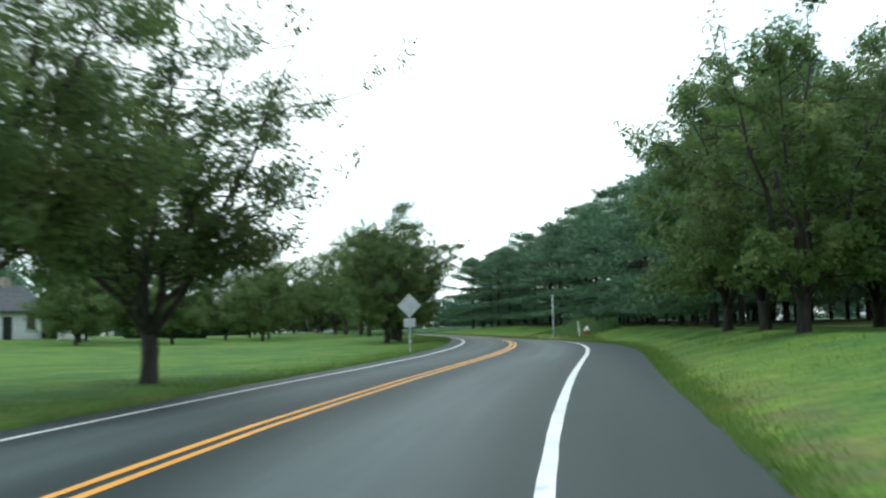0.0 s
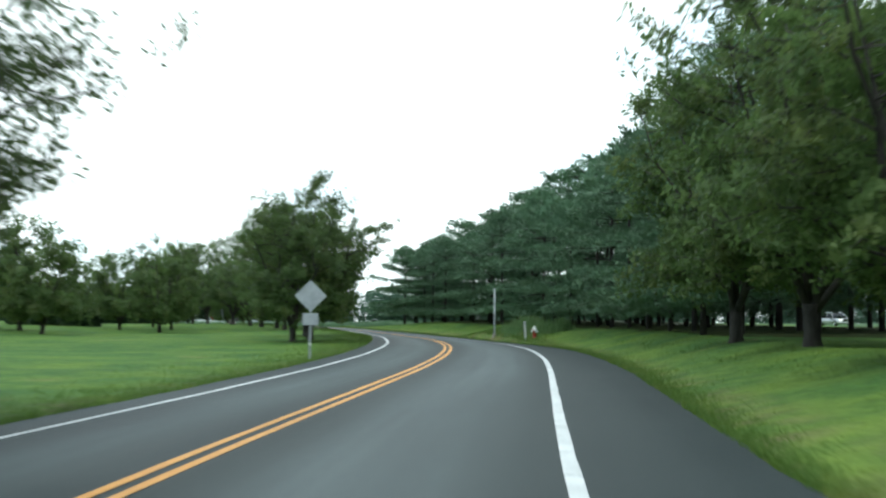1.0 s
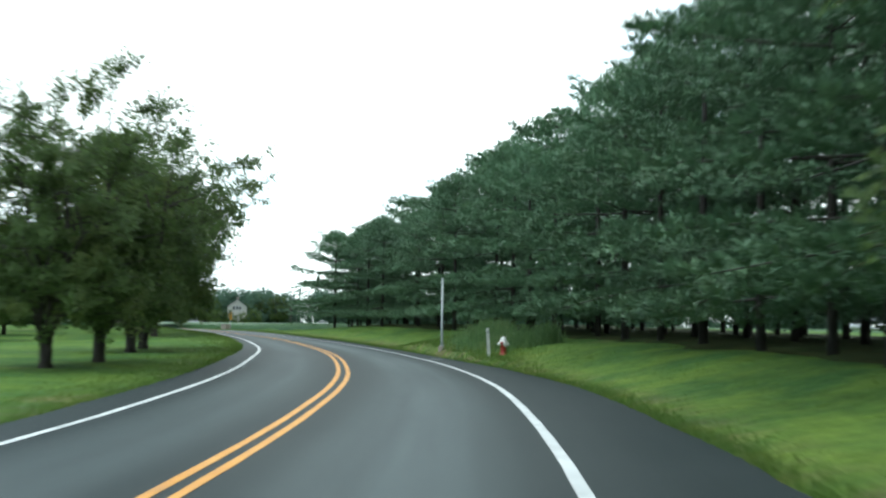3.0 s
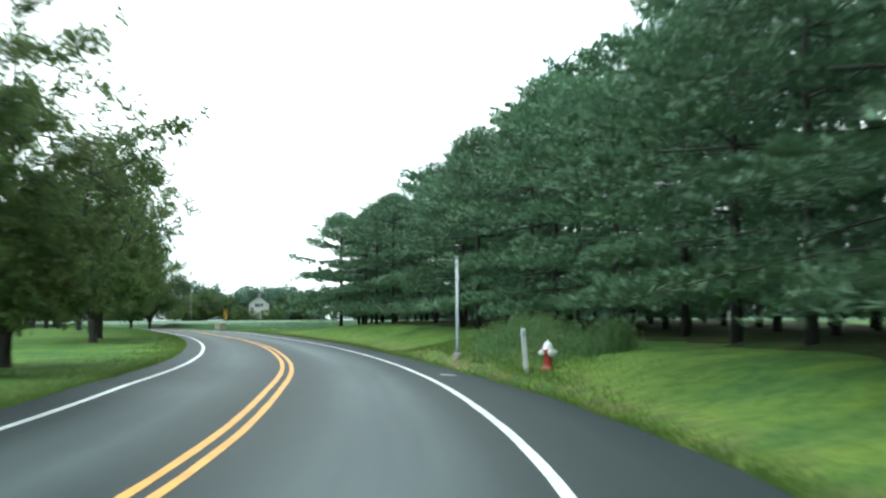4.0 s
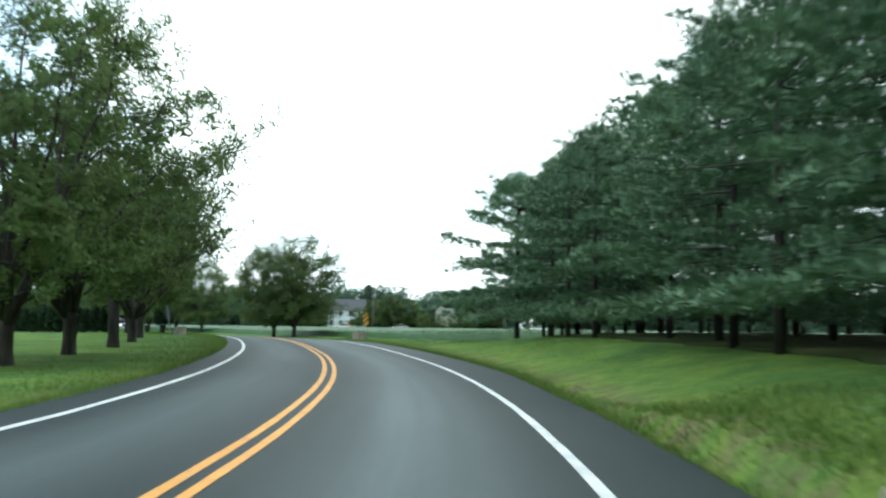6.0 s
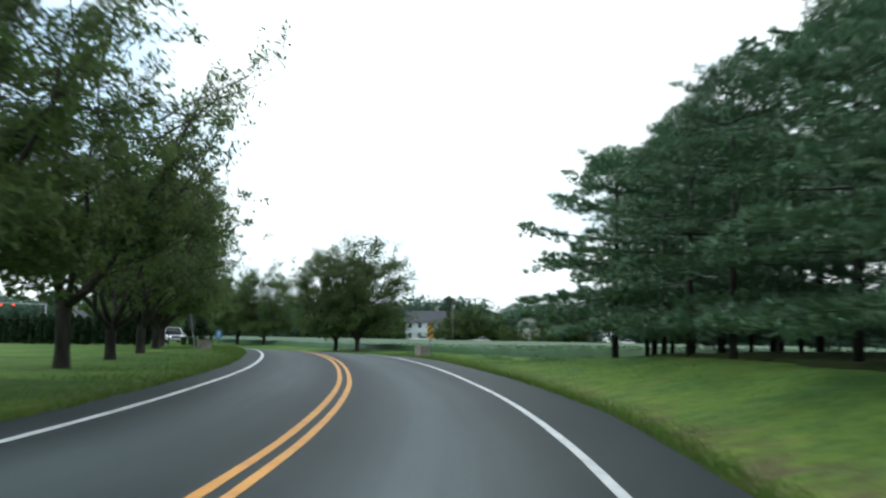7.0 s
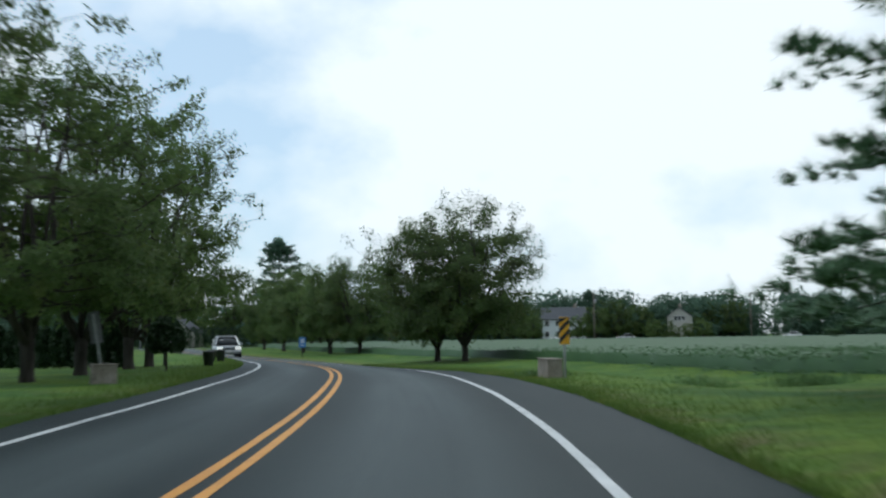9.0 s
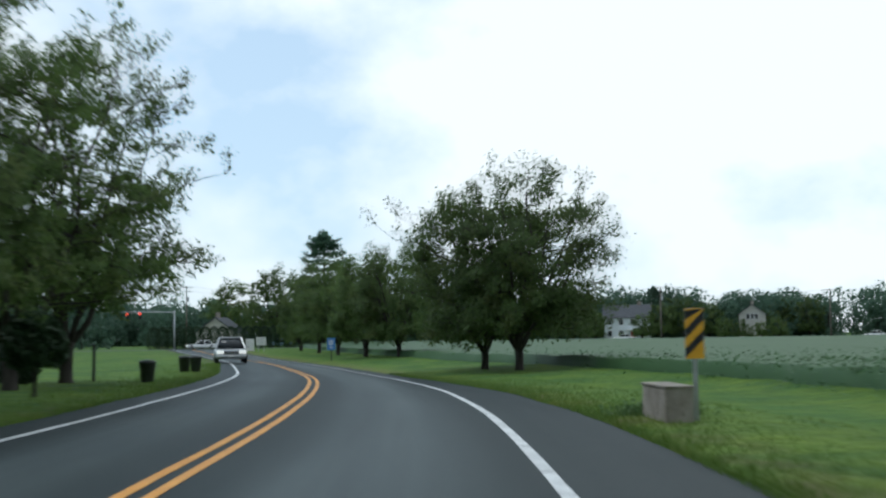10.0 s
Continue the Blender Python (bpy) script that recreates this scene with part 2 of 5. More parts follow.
CAR_WHITE = surface("white_car_paint", (0.7, 0.71, 0.72), (0.78, 0.79, 0.8), 2.0, 0.28, bump=0.0)
CAR_BLUE = surface("pale_blue_car_paint", (0.2, 0.32, 0.42), (0.26, 0.38, 0.48), 2.0, 0.28, 0.3, bump=0.0)
RUBBER = surface("tyre_rubber", (0.015, 0.015, 0.016), (0.03, 0.03, 0.03), 9.0, 0.8, bump=0.1)
CHROME = surface("bright_metal", (0.55, 0.56, 0.57), (0.62, 0.63, 0.64), 9.0, 0.22, 1.0, bump=0.0)
GLASS_DARK = surface("dark_window_glass", (0.02, 0.024, 0.028), (0.035, 0.04, 0.045), 2.0, 0.12, bump=0.0, spec=0.35)
m_red, n_red, l_red, p_red = nodes_of("lit_red_lens")
p_red.inputs["Base Color"].default_value = (0.6, 0.03, 0.02, 1)
p_red.inputs["Emission Color"].default_value = (1.0, 0.06, 0.03, 1)
p_red.inputs["Emission Strength"].default_value = 4.0
RED_LENS = m_red
m_lamp, n_lamp, l_lamp, p_lamp = nodes_of("lit_headlamp")
p_lamp.inputs["Base Color"].default_value = (0.9, 0.9, 0.85, 1)
p_lamp.inputs["Emission Color"].default_value = (1.0, 0.95, 0.85, 1)
p_lamp.inputs["Emission Strength"].default_value = 1.0
HEADLAMP = m_lamp

# ---- the lie of the land ----
YK = np.array([-20, 0, 10, 20, 30, 40, 50, 60, 70, 80, 90, 100, 110, 120, 130, 140, 150, 160, 170, 180, 195, 215], float)
XK = np.array([-4.65, -2.22, -1.31, -0.27, 0.87, 2.01, 2.95, 3.45, 3.22, 2.58, 1.42, -0.2, -2.41, -5.15, -8.33, -12.0,
               -16.1, -20.74, -25.91, -31.88, -41.29, -55.36])
ZK = np.array([-0.21, 0.16, 0.28, 0.33, 0.36, 0.4, 0.47, 0.57, 0.65, 0.65, 0.69, 0.78, 0.9, 0.99, 1.12, 1.19, 1.18, 1.1,
               0.99, 0.95, 0.9, 0.92])
BANK = np.array([-0.014, -0.001, 0.012, 0.011, 0.01, 0.001, -0.012, -0.028, -0.041, -0.046, -0.046, -0.053, -0.053, -0.045,
                 -0.04, -0.03, -0.028, -0.031, -0.049, -0.065, -0.07, -0.07])
LEFT_LINE, RIGHT_LINE = -2.65, 3.43
EDGE_Y = [0, 20, 36, 50, 62, 72, 82, 92, 103, 110, 120, 130, 145, 170, 215]
EDGE_R = [5.05, 5.2, 5.4, 5.4, 5.4, 5.15, 4.85, 4.78, 4.85, 5.15, 5.2, 5.05, 5.15, 5.0, 4.7]
EDGE_L = [-3.25, -3.4, -3.45, -3.5, -3.45, -3.35, -3.35, -3.35, -3.35, -3.35, -3.35, -3.35, -3.4, -3.4, -3.2]


def hermite(y, xs, v):
    y = np.asarray(y, float)
    i = np.clip(np.searchsorted(xs, y) - 1, 0, len(xs) - 2)
    h = xs[i + 1] - xs[i]
    u = (y - xs[i]) / h
    m = np.gradient(v, xs)
    return ((2 * u**3 - 3 * u**2 + 1) * v[i] + (-2 * u**3 + 3 * u**2) * v[i + 1]
            + (u**3 - 2 * u**2 + u) * h * m[i] + (u**3 - u**2) * h * m[i + 1])


def centre(y):
    """x of the road's yellow line at y; straight before the first and after the last knot."""
    y = np.asarray(y, float)
    m = np.gradient(XK, YK)
    mid = hermite(np.clip(y, YK[0], YK[-1]), YK, XK)
    return mid + np.where(y > YK[-1], m[-1] * (y - YK[-1]), 0) + np.where(y < YK[0], m[0] * (y - YK[0]), 0)


def shear(y):
    s = centre(np.asarray(y) + 0.5) - centre(np.asarray(y) - 0.5)
    return np.hypot(1, s)


def across(x, y):
    """Metres from the yellow line, to the right."""
    return (x - centre(y)) / shear(y)


def smooth(a, b, v):
    u = np.clip((np.asarray(v, float) - a) / (b - a), 0, 1)
    return u * u * (3 - 2 * u)


def height(x, y):
    """The ground's height; the road's own surface within its edges."""
    x, y = np.asarray(x, float), np.asarray(y, float)
    u = across(x, y)
    z = np.interp(y, YK, ZK)
    z = z + (1.1 - z) * smooth(230, 300, y) + 0.5 * smooth(14, 40, -u) * (1 - smooth(140, 180, y))
    bank = np.interp(y, YK, BANK) * (1 - smooth(220, 280, y))
    el, er = np.interp(y, EDGE_Y, EDGE_L), np.interp(y, EDGE_Y, EDGE_R)
    fall = bank * np.clip(u, el, er)
    fall = fall * (1 - smooth(0, 9, u - er)) * (1 - smooth(0, 14, el - u))
    z = z + fall
    # the planted bank on the right, and the shallow ditch past it
    berm = 0.72 * smooth(0.0, 4.2, u - er) * smooth(-60, 0, y) * (1 - smooth(118, 142, y - 0.3 * (u - 8)))
    berm = berm * (1 - 0.6 * smooth(25, 60, u))
    ditch = -0.3 * smooth(2.6, 4.5, u - er) * (1 - smooth(6.5, 10, u - er)) * smooth(138, 150, y) * (1 - smooth(165, 185, y))
    mound = (0.22 * smooth(64, 74, y) + 0.28 * smooth(76, 83, y)) * smooth(0.0, 0.6, u - er) * (1 - smooth(1.6, 4.2, u - er)) * (1 - smooth(88, 99, y))
    return z + berm + ditch + mound


# ---- mesh builders ----
class Heap:
    """Vertices and faces gathered for one mesh."""

    def __init__(self):
        self.v, self.f = [], []

    def add(self, verts, faces):
        k = len(self.v)
        self.v.extend(tuple(p) for p in verts)
        self.f.extend(tuple(i + k for i in face) for face in faces)

    def box(self, lo, hi, m=None, chamfer=0.0):
        (x0, y0, z0), (x1, y1, z1) = lo, hi
        bm = bmesh.new()
        bmesh.ops.create_cube(bm, size=1.0)
        for v in bm.verts:
            v.co = Vector(((x0 + x1) / 2 + v.co.x * (x1 - x0), (y0 + y1) / 2 + v.co.y * (y1 - y0), (z0 + z1) / 2 + v.co.z * (z1 - z0)))
        if chamfer:
            bmesh.ops.bevel(bm, geom=bm.edges[:], offset=chamfer, segments=2, affect="EDGES", profile=0.6)
        self.take(bm, m)

    def take(self, bm, m=None):
        bm.verts.index_update()
        self.add([(m @ v.co if m else v.co)[:] for v in bm.verts], [[v.index for v in f.verts] for f in bm.faces])
        bm.free()

    def tube(self, pts, radii, sides=8, cap=True):
        rings = []
        for i, p in enumerate(pts):
            a = Vector(pts[max(i - 1, 0)])
            b = Vector(pts[min(i + 1, len(pts) - 1)])
            q = (b - a).to_track_quat("Z", "X") if (b - a).length > 1e-6 else Euler((0, 0, 0)).to_quaternion()
            rings.append([Vector(p) + q @ Vector((radii[i] * math.cos(t), radii[i] * math.sin(t), 0))
                          for t in (2 * math.pi * k / sides for k in range(sides))])
        verts = [v for r in rings for v in r]
        faces = [(i * sides + k, i * sides + (k + 1) % sides, (i + 1) * sides + (k + 1) % sides, (i + 1) * sides + k)
                 for i in range(len(pts) - 1) for k in range(sides)]
        if cap:
            faces += [tuple(range(sides))[::-1], tuple(range((len(pts) - 1) * sides, len(pts) * sides))]
        self.add(verts, faces)

    def lathe(self, profile, at=(0, 0, 0), sides=20):
        """profile: (radius, z) from below to above."""
        self.tube([(at[0], at[1], at[2] + z) for r, z in profile], [max(r, 1e-4) for r, z in profile], sides)

    def mesh(self, name, material, shaded=False):
        me = bpy.data.meshes.new(name)
        me.from_pydata(self.v, [], self.f)
        me.materials.append(material)
        if shaded:
            me.polygons.foreach_set("use_smooth", [True] * len(me.polygons))
        me.update()
        return me


def array_mesh(name, verts, faces, material, shaded=False):
    me = bpy.data.meshes.new(name)
    verts, faces = np.asarray(verts, np.float32), np.asarray(faces, np.int32)
    k = faces.shape[1]
    me.vertices.add(len(verts))
    me.vertices.foreach_set("co", verts.ravel())
    me.loops.add(faces.size)
    me.loops.foreach_set("vertex_index", faces.ravel())
    me.polygons.add(len(faces))
    me.polygons.foreach_set("loop_start", np.arange(0, faces.size, k, dtype=np.int32))
    me.polygons.foreach_set("loop_total", np.full(len(faces), k, dtype=np.int32))
    me.materials.append(material)
    if shaded:
        me.polygons.foreach_set("use_smooth", [True] * len(faces))
    me.update(calc_edges=True)
    return me


def part(name, heap, material, parent=None, label="", shaded=False):
    ob = new(name, heap.mesh(name, material, shaded) if isinstance(heap, Heap) else heap)
    if parent:
        ob.parent = parent
    return tagged(ob, label)


def thing(name, label, category, group="", at=None):
    ob = new(name)
    ob.empty_display_size = 0.2
    if at is not None:
        ob.matrix_world = at
    return tagged(ob, label, category, group)


def standing(x, y, turn=0.0, sink=0.0, size=1.0):
    return pose(x, y, float(height(x, y)) - sink, 0, 0, turn) @ Matrix.Scale(size, 4)


# ---- ground, road and markings ----
def sheet(name, ys, us, material, lift=0.0):
    """A strip that follows the road: rows at ys, columns at us (each a number or a function of y)."""
    verts, faces, uvs = [], [], []
    for y in ys:
        for u in us:
            uu = float(u(y)) if callable(u) else u
            x = float(centre(y)) + uu * float(shear(y))
            verts.append((x, y, float(height(x, y)) + lift))
            uvs.append((uu, y))
    w = len(us)
    faces = [(r * w + c, r * w + c + 1, (r + 1) * w + c + 1, (r + 1) * w + c) for r in range(len(ys) - 1) for c in range(w - 1)]
    me = array_mesh(name, verts, faces, material, True)
    lay = me.uv_layers.new(name="UVMap")
    idx = np.empty(len(me.loops), np.int32)
    me.loops.foreach_get("vertex_index", idx)
    lay.data.foreach_set("uv", np.asarray(uvs, np.float32)[idx].ravel())
    return me


def edge_l(y):
    return np.interp(y, EDGE_Y, EDGE_L) + 0.10 * noise.noise((y * 0.45, 3.1, 0.0)) + 0.05 * noise.noise((y * 1.9, 7.7, 0.0))


def edge_r(y):
    return np.interp(y, EDGE_Y, EDGE_R) + 0.14 * noise.noise((y * 0.4, 1.3, 4.0)) + 0.07 * noise.noise((y * 1.7, 5.2, 2.0))


def beside(side, d):
    return (lambda y: edge_r(y) + d) if side > 0 else (lambda y: edge_l(y) - d)


def ground():
    ys = [-400, -200, -100, -60, -40, -30] + [-20 + 0.8 * k for k in range(288)] + [212, 218, 226, 236, 248, 262, 280, 300, 330, 380, 450, 560, 750, 1100, 1800, 3200]
    ys = sorted(ys)
    us = [-2500, -900, -400, -200, -120, -80, -55, -40, -30, -24, -19, -15, -12.5, -10.5, -9, -7.8, -6.8, -6, -5.2, -4.6,
          beside(-1, 0.35), beside(-1, 0.0), beside(-1, -0.25), -1.5, 1.0, 3.0, beside(1, -0.25), beside(1, 0.0), beside(1, 0.35),
          7.6, 8.2, 9, 9.8, 10.6, 11.5, 12.5, 13.6, 15, 17, 19.5, 23, 28, 34, 42, 55, 75, 110, 170, 300, 600, 1200, 3000]
    me = sheet("ground", ys, us, GRASS)
    w = len(us)
    co = np.empty(len(me.vertices) * 3, np.float32)
    me.vertices.foreach_get("co", co)
    co = co.reshape(-1, w, 3)
    co[:, 21:28, 2] -= 0.05
    co[:, 20, 2] += 0.02
    co[:, 28, 2] += 0.02
    for c in list(range(0, 20)) + list(range(29, w)):
        for r in range(len(ys)):
            co[r, c, 2] += 0.045 * noise.noise((co[r, c, 0] * 0.35, co[r, c, 1] * 0.35, 0)) + 0.02
    me.vertices.foreach_set("co", co.ravel())
    return tagged(new("ground", me), "mown green roadside grass with worn yellowish patches", "grass", kind="structure")


ground()
ROAD_Y = [-60, -45, -30] + [-20 + 1.0 * k for k in range(236)] + [222, 230, 240, 255, 275, 300]
tagged(new("road", sheet("road", ROAD_Y, [edge_l, -2.0, -0.8, 0.0, 1.0, 2.2, RIGHT_LINE, edge_r], ASPHALT)),
       "dark grey asphalt road in a long bend", "road", kind="structure")


def stripe(name, a, b, material, label, ys=None):
    cols = [lambda y, q=a: q + 0.012 * noise.noise((y * 2.3, q * 9, 1.0)), lambda y, q=b: q + 0.012 * noise.noise((y * 2.1, q * 7, 3.0))]
    return tagged(new(name, sheet(name, ys or ROAD_Y, cols, material, 0.006)), label, "road marking", kind="structure")


stripe("edge_line", LEFT_LINE - 0.055, LEFT_LINE + 0.055, WHITE_LINE, "solid white painted edge line on the asphalt")
stripe("edge_line", RIGHT_LINE - 0.07, RIGHT_LINE + 0.07, WHITE_LINE, "solid white painted edge line beside the wide shoulder")
stripe("centre_line", -0.175, -0.065, YELLOW_LINE, "solid yellow painted centre line, one of a pair")
stripe("centre_line", 0.065, 0.175, YELLOW_LINE, "solid yellow painted centre line, one of a pair")


# ---- trees ----
def bent(a, b, rng, wobble, n=5, lift=0.0):
    a, b = np.array(a, float), np.array(b, float)
    pts = []
    for k in range(n):
        u = k / (n - 1)
        p = a + (b - a) * u
        p[2] += lift * math.sin(math.pi * u)
        if 0 < k < n - 1:
            p += rng.normal(0, wobble, 3)
        pts.append(p)
    return pts


def leaf_cards(centres, spread, per, size, rng, squash=0.75, heart=None):
    """Leaves: small blades about the centres; heart: where they turn their faces from."""
    c = np.repeat(np.asarray(centres), per, axis=0)
    n = len(c)
    c = c + np.clip(rng.normal(0, 1, (n, 3)), -1.5, 1.5) * spread * np.array([1, 1, squash])
    if heart is None:
        face = rng.normal(0, 1, (n, 3))
    else:
        face = c - np.asarray(heart)
        face = face / (np.linalg.norm(face, axis=1)[:, None] + 1e-9) + np.array([0, 0, 0.55]) + rng.normal(0, 0.5, (n, 3))
    a = np.cross(face, rng.normal(0, 1, (n, 3)))
    a /= np.linalg.norm(a, axis=1)[:, None] + 1e-9
    b = np.cross(face, a)
    b /= np.linalg.norm(b, axis=1)[:, None] + 1e-9
    s = size * rng.uniform(0.6, 1.4, (n, 1))
    v = np.stack([c - a * s * 0.45 - b * s * 0.33, c - a * s * 0.45 + b * s * 0.33, c + a * s * 0.75], 1).reshape(-1, 3)
    return v, np.arange(3 * n).reshape(-1, 3)


def broad_tree(seed, tall, radius, fork, leaf_n, size, stems=7, boughs=9, twigs=6, skirt=0.5, loose=0.13, material=None, straggle=5, dome=0.42):
    """Two meshes: a low-forked trunk with rising limbs, boughs and twigs, and leaves borne along the twigs."""
    rng = np.random.default_rng(seed)
    wood, anchors, ways = Heap(), [], []
    base = 0.11 + 0.009 * tall
    low = fork + skirt
    wood.tube([(0, 0, -0.25), (0, 0, 0.05), (0.02, 0, fork * 0.6), (0, 0.02, fork)], [base * 1.5, base * 1.12, base * 0.95, base * 1.08], 10)

    def envelope(z, yaw):
        w = min(max((z - low) / (tall - low), 0.0), 1.0)
        lump = 0.86 + 0.34 * noise.noise((math.cos(yaw) * 1.3 + seed, math.sin(yaw) * 1.3, w * 2.4))
        return radius * lump * (0.62 + 0.40 * math.sin(math.pi * min(1.0, 0.10 + w * 0.80))) * (1.0 - (0.26 + 0.86 * dome) * max(0.0, w - 0.55) / 0.45)

    def sprig(p, d, ln):
        q = p + d * ln
        mid = (p + q) / 2 + rng.normal(0, 0.05, 3)
        wood.tube([p, mid, q], [base * 0.075, base * 0.05, base * 0.02], 3, False)
        for w in (0.2, 0.45, 0.7, 0.88, 1.02):
            anchors.append(p + (mid - p) * 2 * w if w < 0.5 else mid + (q - mid) * (2 * w - 1))
            ways.append(d)

    def bough(p, q, thick, count):
        line = bent(p, q, rng, 0.09, 5, 0.04)
        wood.tube(line, [thick, thick * 0.8, thick * 0.6, thick * 0.4, thick * 0.2], 5, False)
        along = (np.array(q) - np.array(p))
        along /= np.linalg.norm(along) + 1e-9
        for k in range(count):
            u = rng.uniform(0.25, 1.0) if k else 1.0
            i = min(int(u * 4), 3)
            at = line[i] + (line[i + 1] - line[i]) * (u * 4 - i)
            d = along * 0.75 + rng.normal(0, 0.55, 3) + np.array([0, 0, 0.22])
            d /= np.linalg.norm(d) + 1e-9
            sprig(at, d, rng.uniform(0.45, 0.95) * (0.6 + 0.10 * radius))

    for s in range(stems):
        turn = 2 * math.pi * (s + rng.uniform(-0.35, 0.35)) / stems
        lean = 0.12 if s == 0 else rng.uniform(0.3, 0.82)
        top = tall * (0.93 - dome * lean ** 1.6) * rng.uniform(0.9, 1.04)
        out = min(radius * lean, envelope(top, turn) * 0.95)
        tip = (out * math.cos(turn), out * math.sin(turn), top)
        limb = bent((0.06 * math.cos(turn), 0.06 * math.sin(turn), fork - 0.15), tip, rng, 0.12, 7, -0.07 * tall * lean)
        wood.tube(limb, [base * 0.50 * (1 - 0.14 * k) for k in range(7)], 7)
        for k in range(boughs):
            u = (k + rng.uniform(0.2, 1.0)) / boughs * 0.86 + 0.14
            i = min(int(u * 6), 5)
            p = limb[i] + (limb[i + 1] - limb[i]) * (u * 6 - i)
            yaw = turn + rng.normal(0, 1.0)
            z = min(max(p[2] + rng.uniform(-0.10, 0.30) * radius * (1.0 - 0.4 * u), low), tall * 0.99)
            r = envelope(z, yaw) * rng.uniform(0.55, 1.0) ** 0.6
            q = np.array([r * math.cos(yaw), r * math.sin(yaw), z])
            step = q - p
            ln = np.linalg.norm(step)
            if ln > radius * 0.75:
                q = p + step * (radius * 0.75 / ln)
            bough(p, q, base * 0.17 * (1.1 - 0.6 * u), twigs)
        # the leader's whip over the crown
        d = np.array([math.cos(turn) * 0.3 * lean, math.sin(turn) * 0.3 * lean, 1.0])
        for _ in range(3):
            sprig(limb[-1] + rng.normal(0, 0.15, 3), d + rng.normal(0, 0.22, 3), rng.uniform(0.5, 1.0))
    # low boughs that hang outward, and a few stragglers past the outline
    for k in range(stems + 3):
        yaw = 2 * math.pi * (k + rng.uniform(-0.3, 0.3)) / (stems + 3)
        z0 = fork + rng.uniform(0.2, 0.22 * tall)
        z = low + rng.uniform(0.0, 0.10) * tall
        r = envelope(z, yaw) * rng.uniform(0.8, 1.05)
        p = np.array([0.14 * r * math.cos(yaw), 0.14 * r * math.sin(yaw), z0])
        bough(p, np.array([r * math.cos(yaw), r * math.sin(yaw), z]), base * 0.17, twigs + 3)
    for _ in range(straggle):
        yaw, w = rng.uniform(0, 2 * math.pi), rng.uniform(0.2, 0.85)
        z = low + (tall - low) * w
        r = envelope(z, yaw)
        p = np.array([0.5 * r * math.cos(yaw), 0.5 * r * math.sin(yaw), z - 0.25 * r])
        bough(p, np.array([1.22 * r * math.cos(yaw), 1.22 * r * math.sin(yaw), z + rng.uniform(0, 0.5)]), base * 0.16, 4)
    per = max(1, round(leaf_n / len(anchors)))
    v, f = leaf_cards(anchors, loose, per, size, rng, squash=0.8, heart=(0, 0, tall * 0.40))
    return wood.mesh("trunk", BARK, True), array_mesh("crown", v, f, material or LEAF)


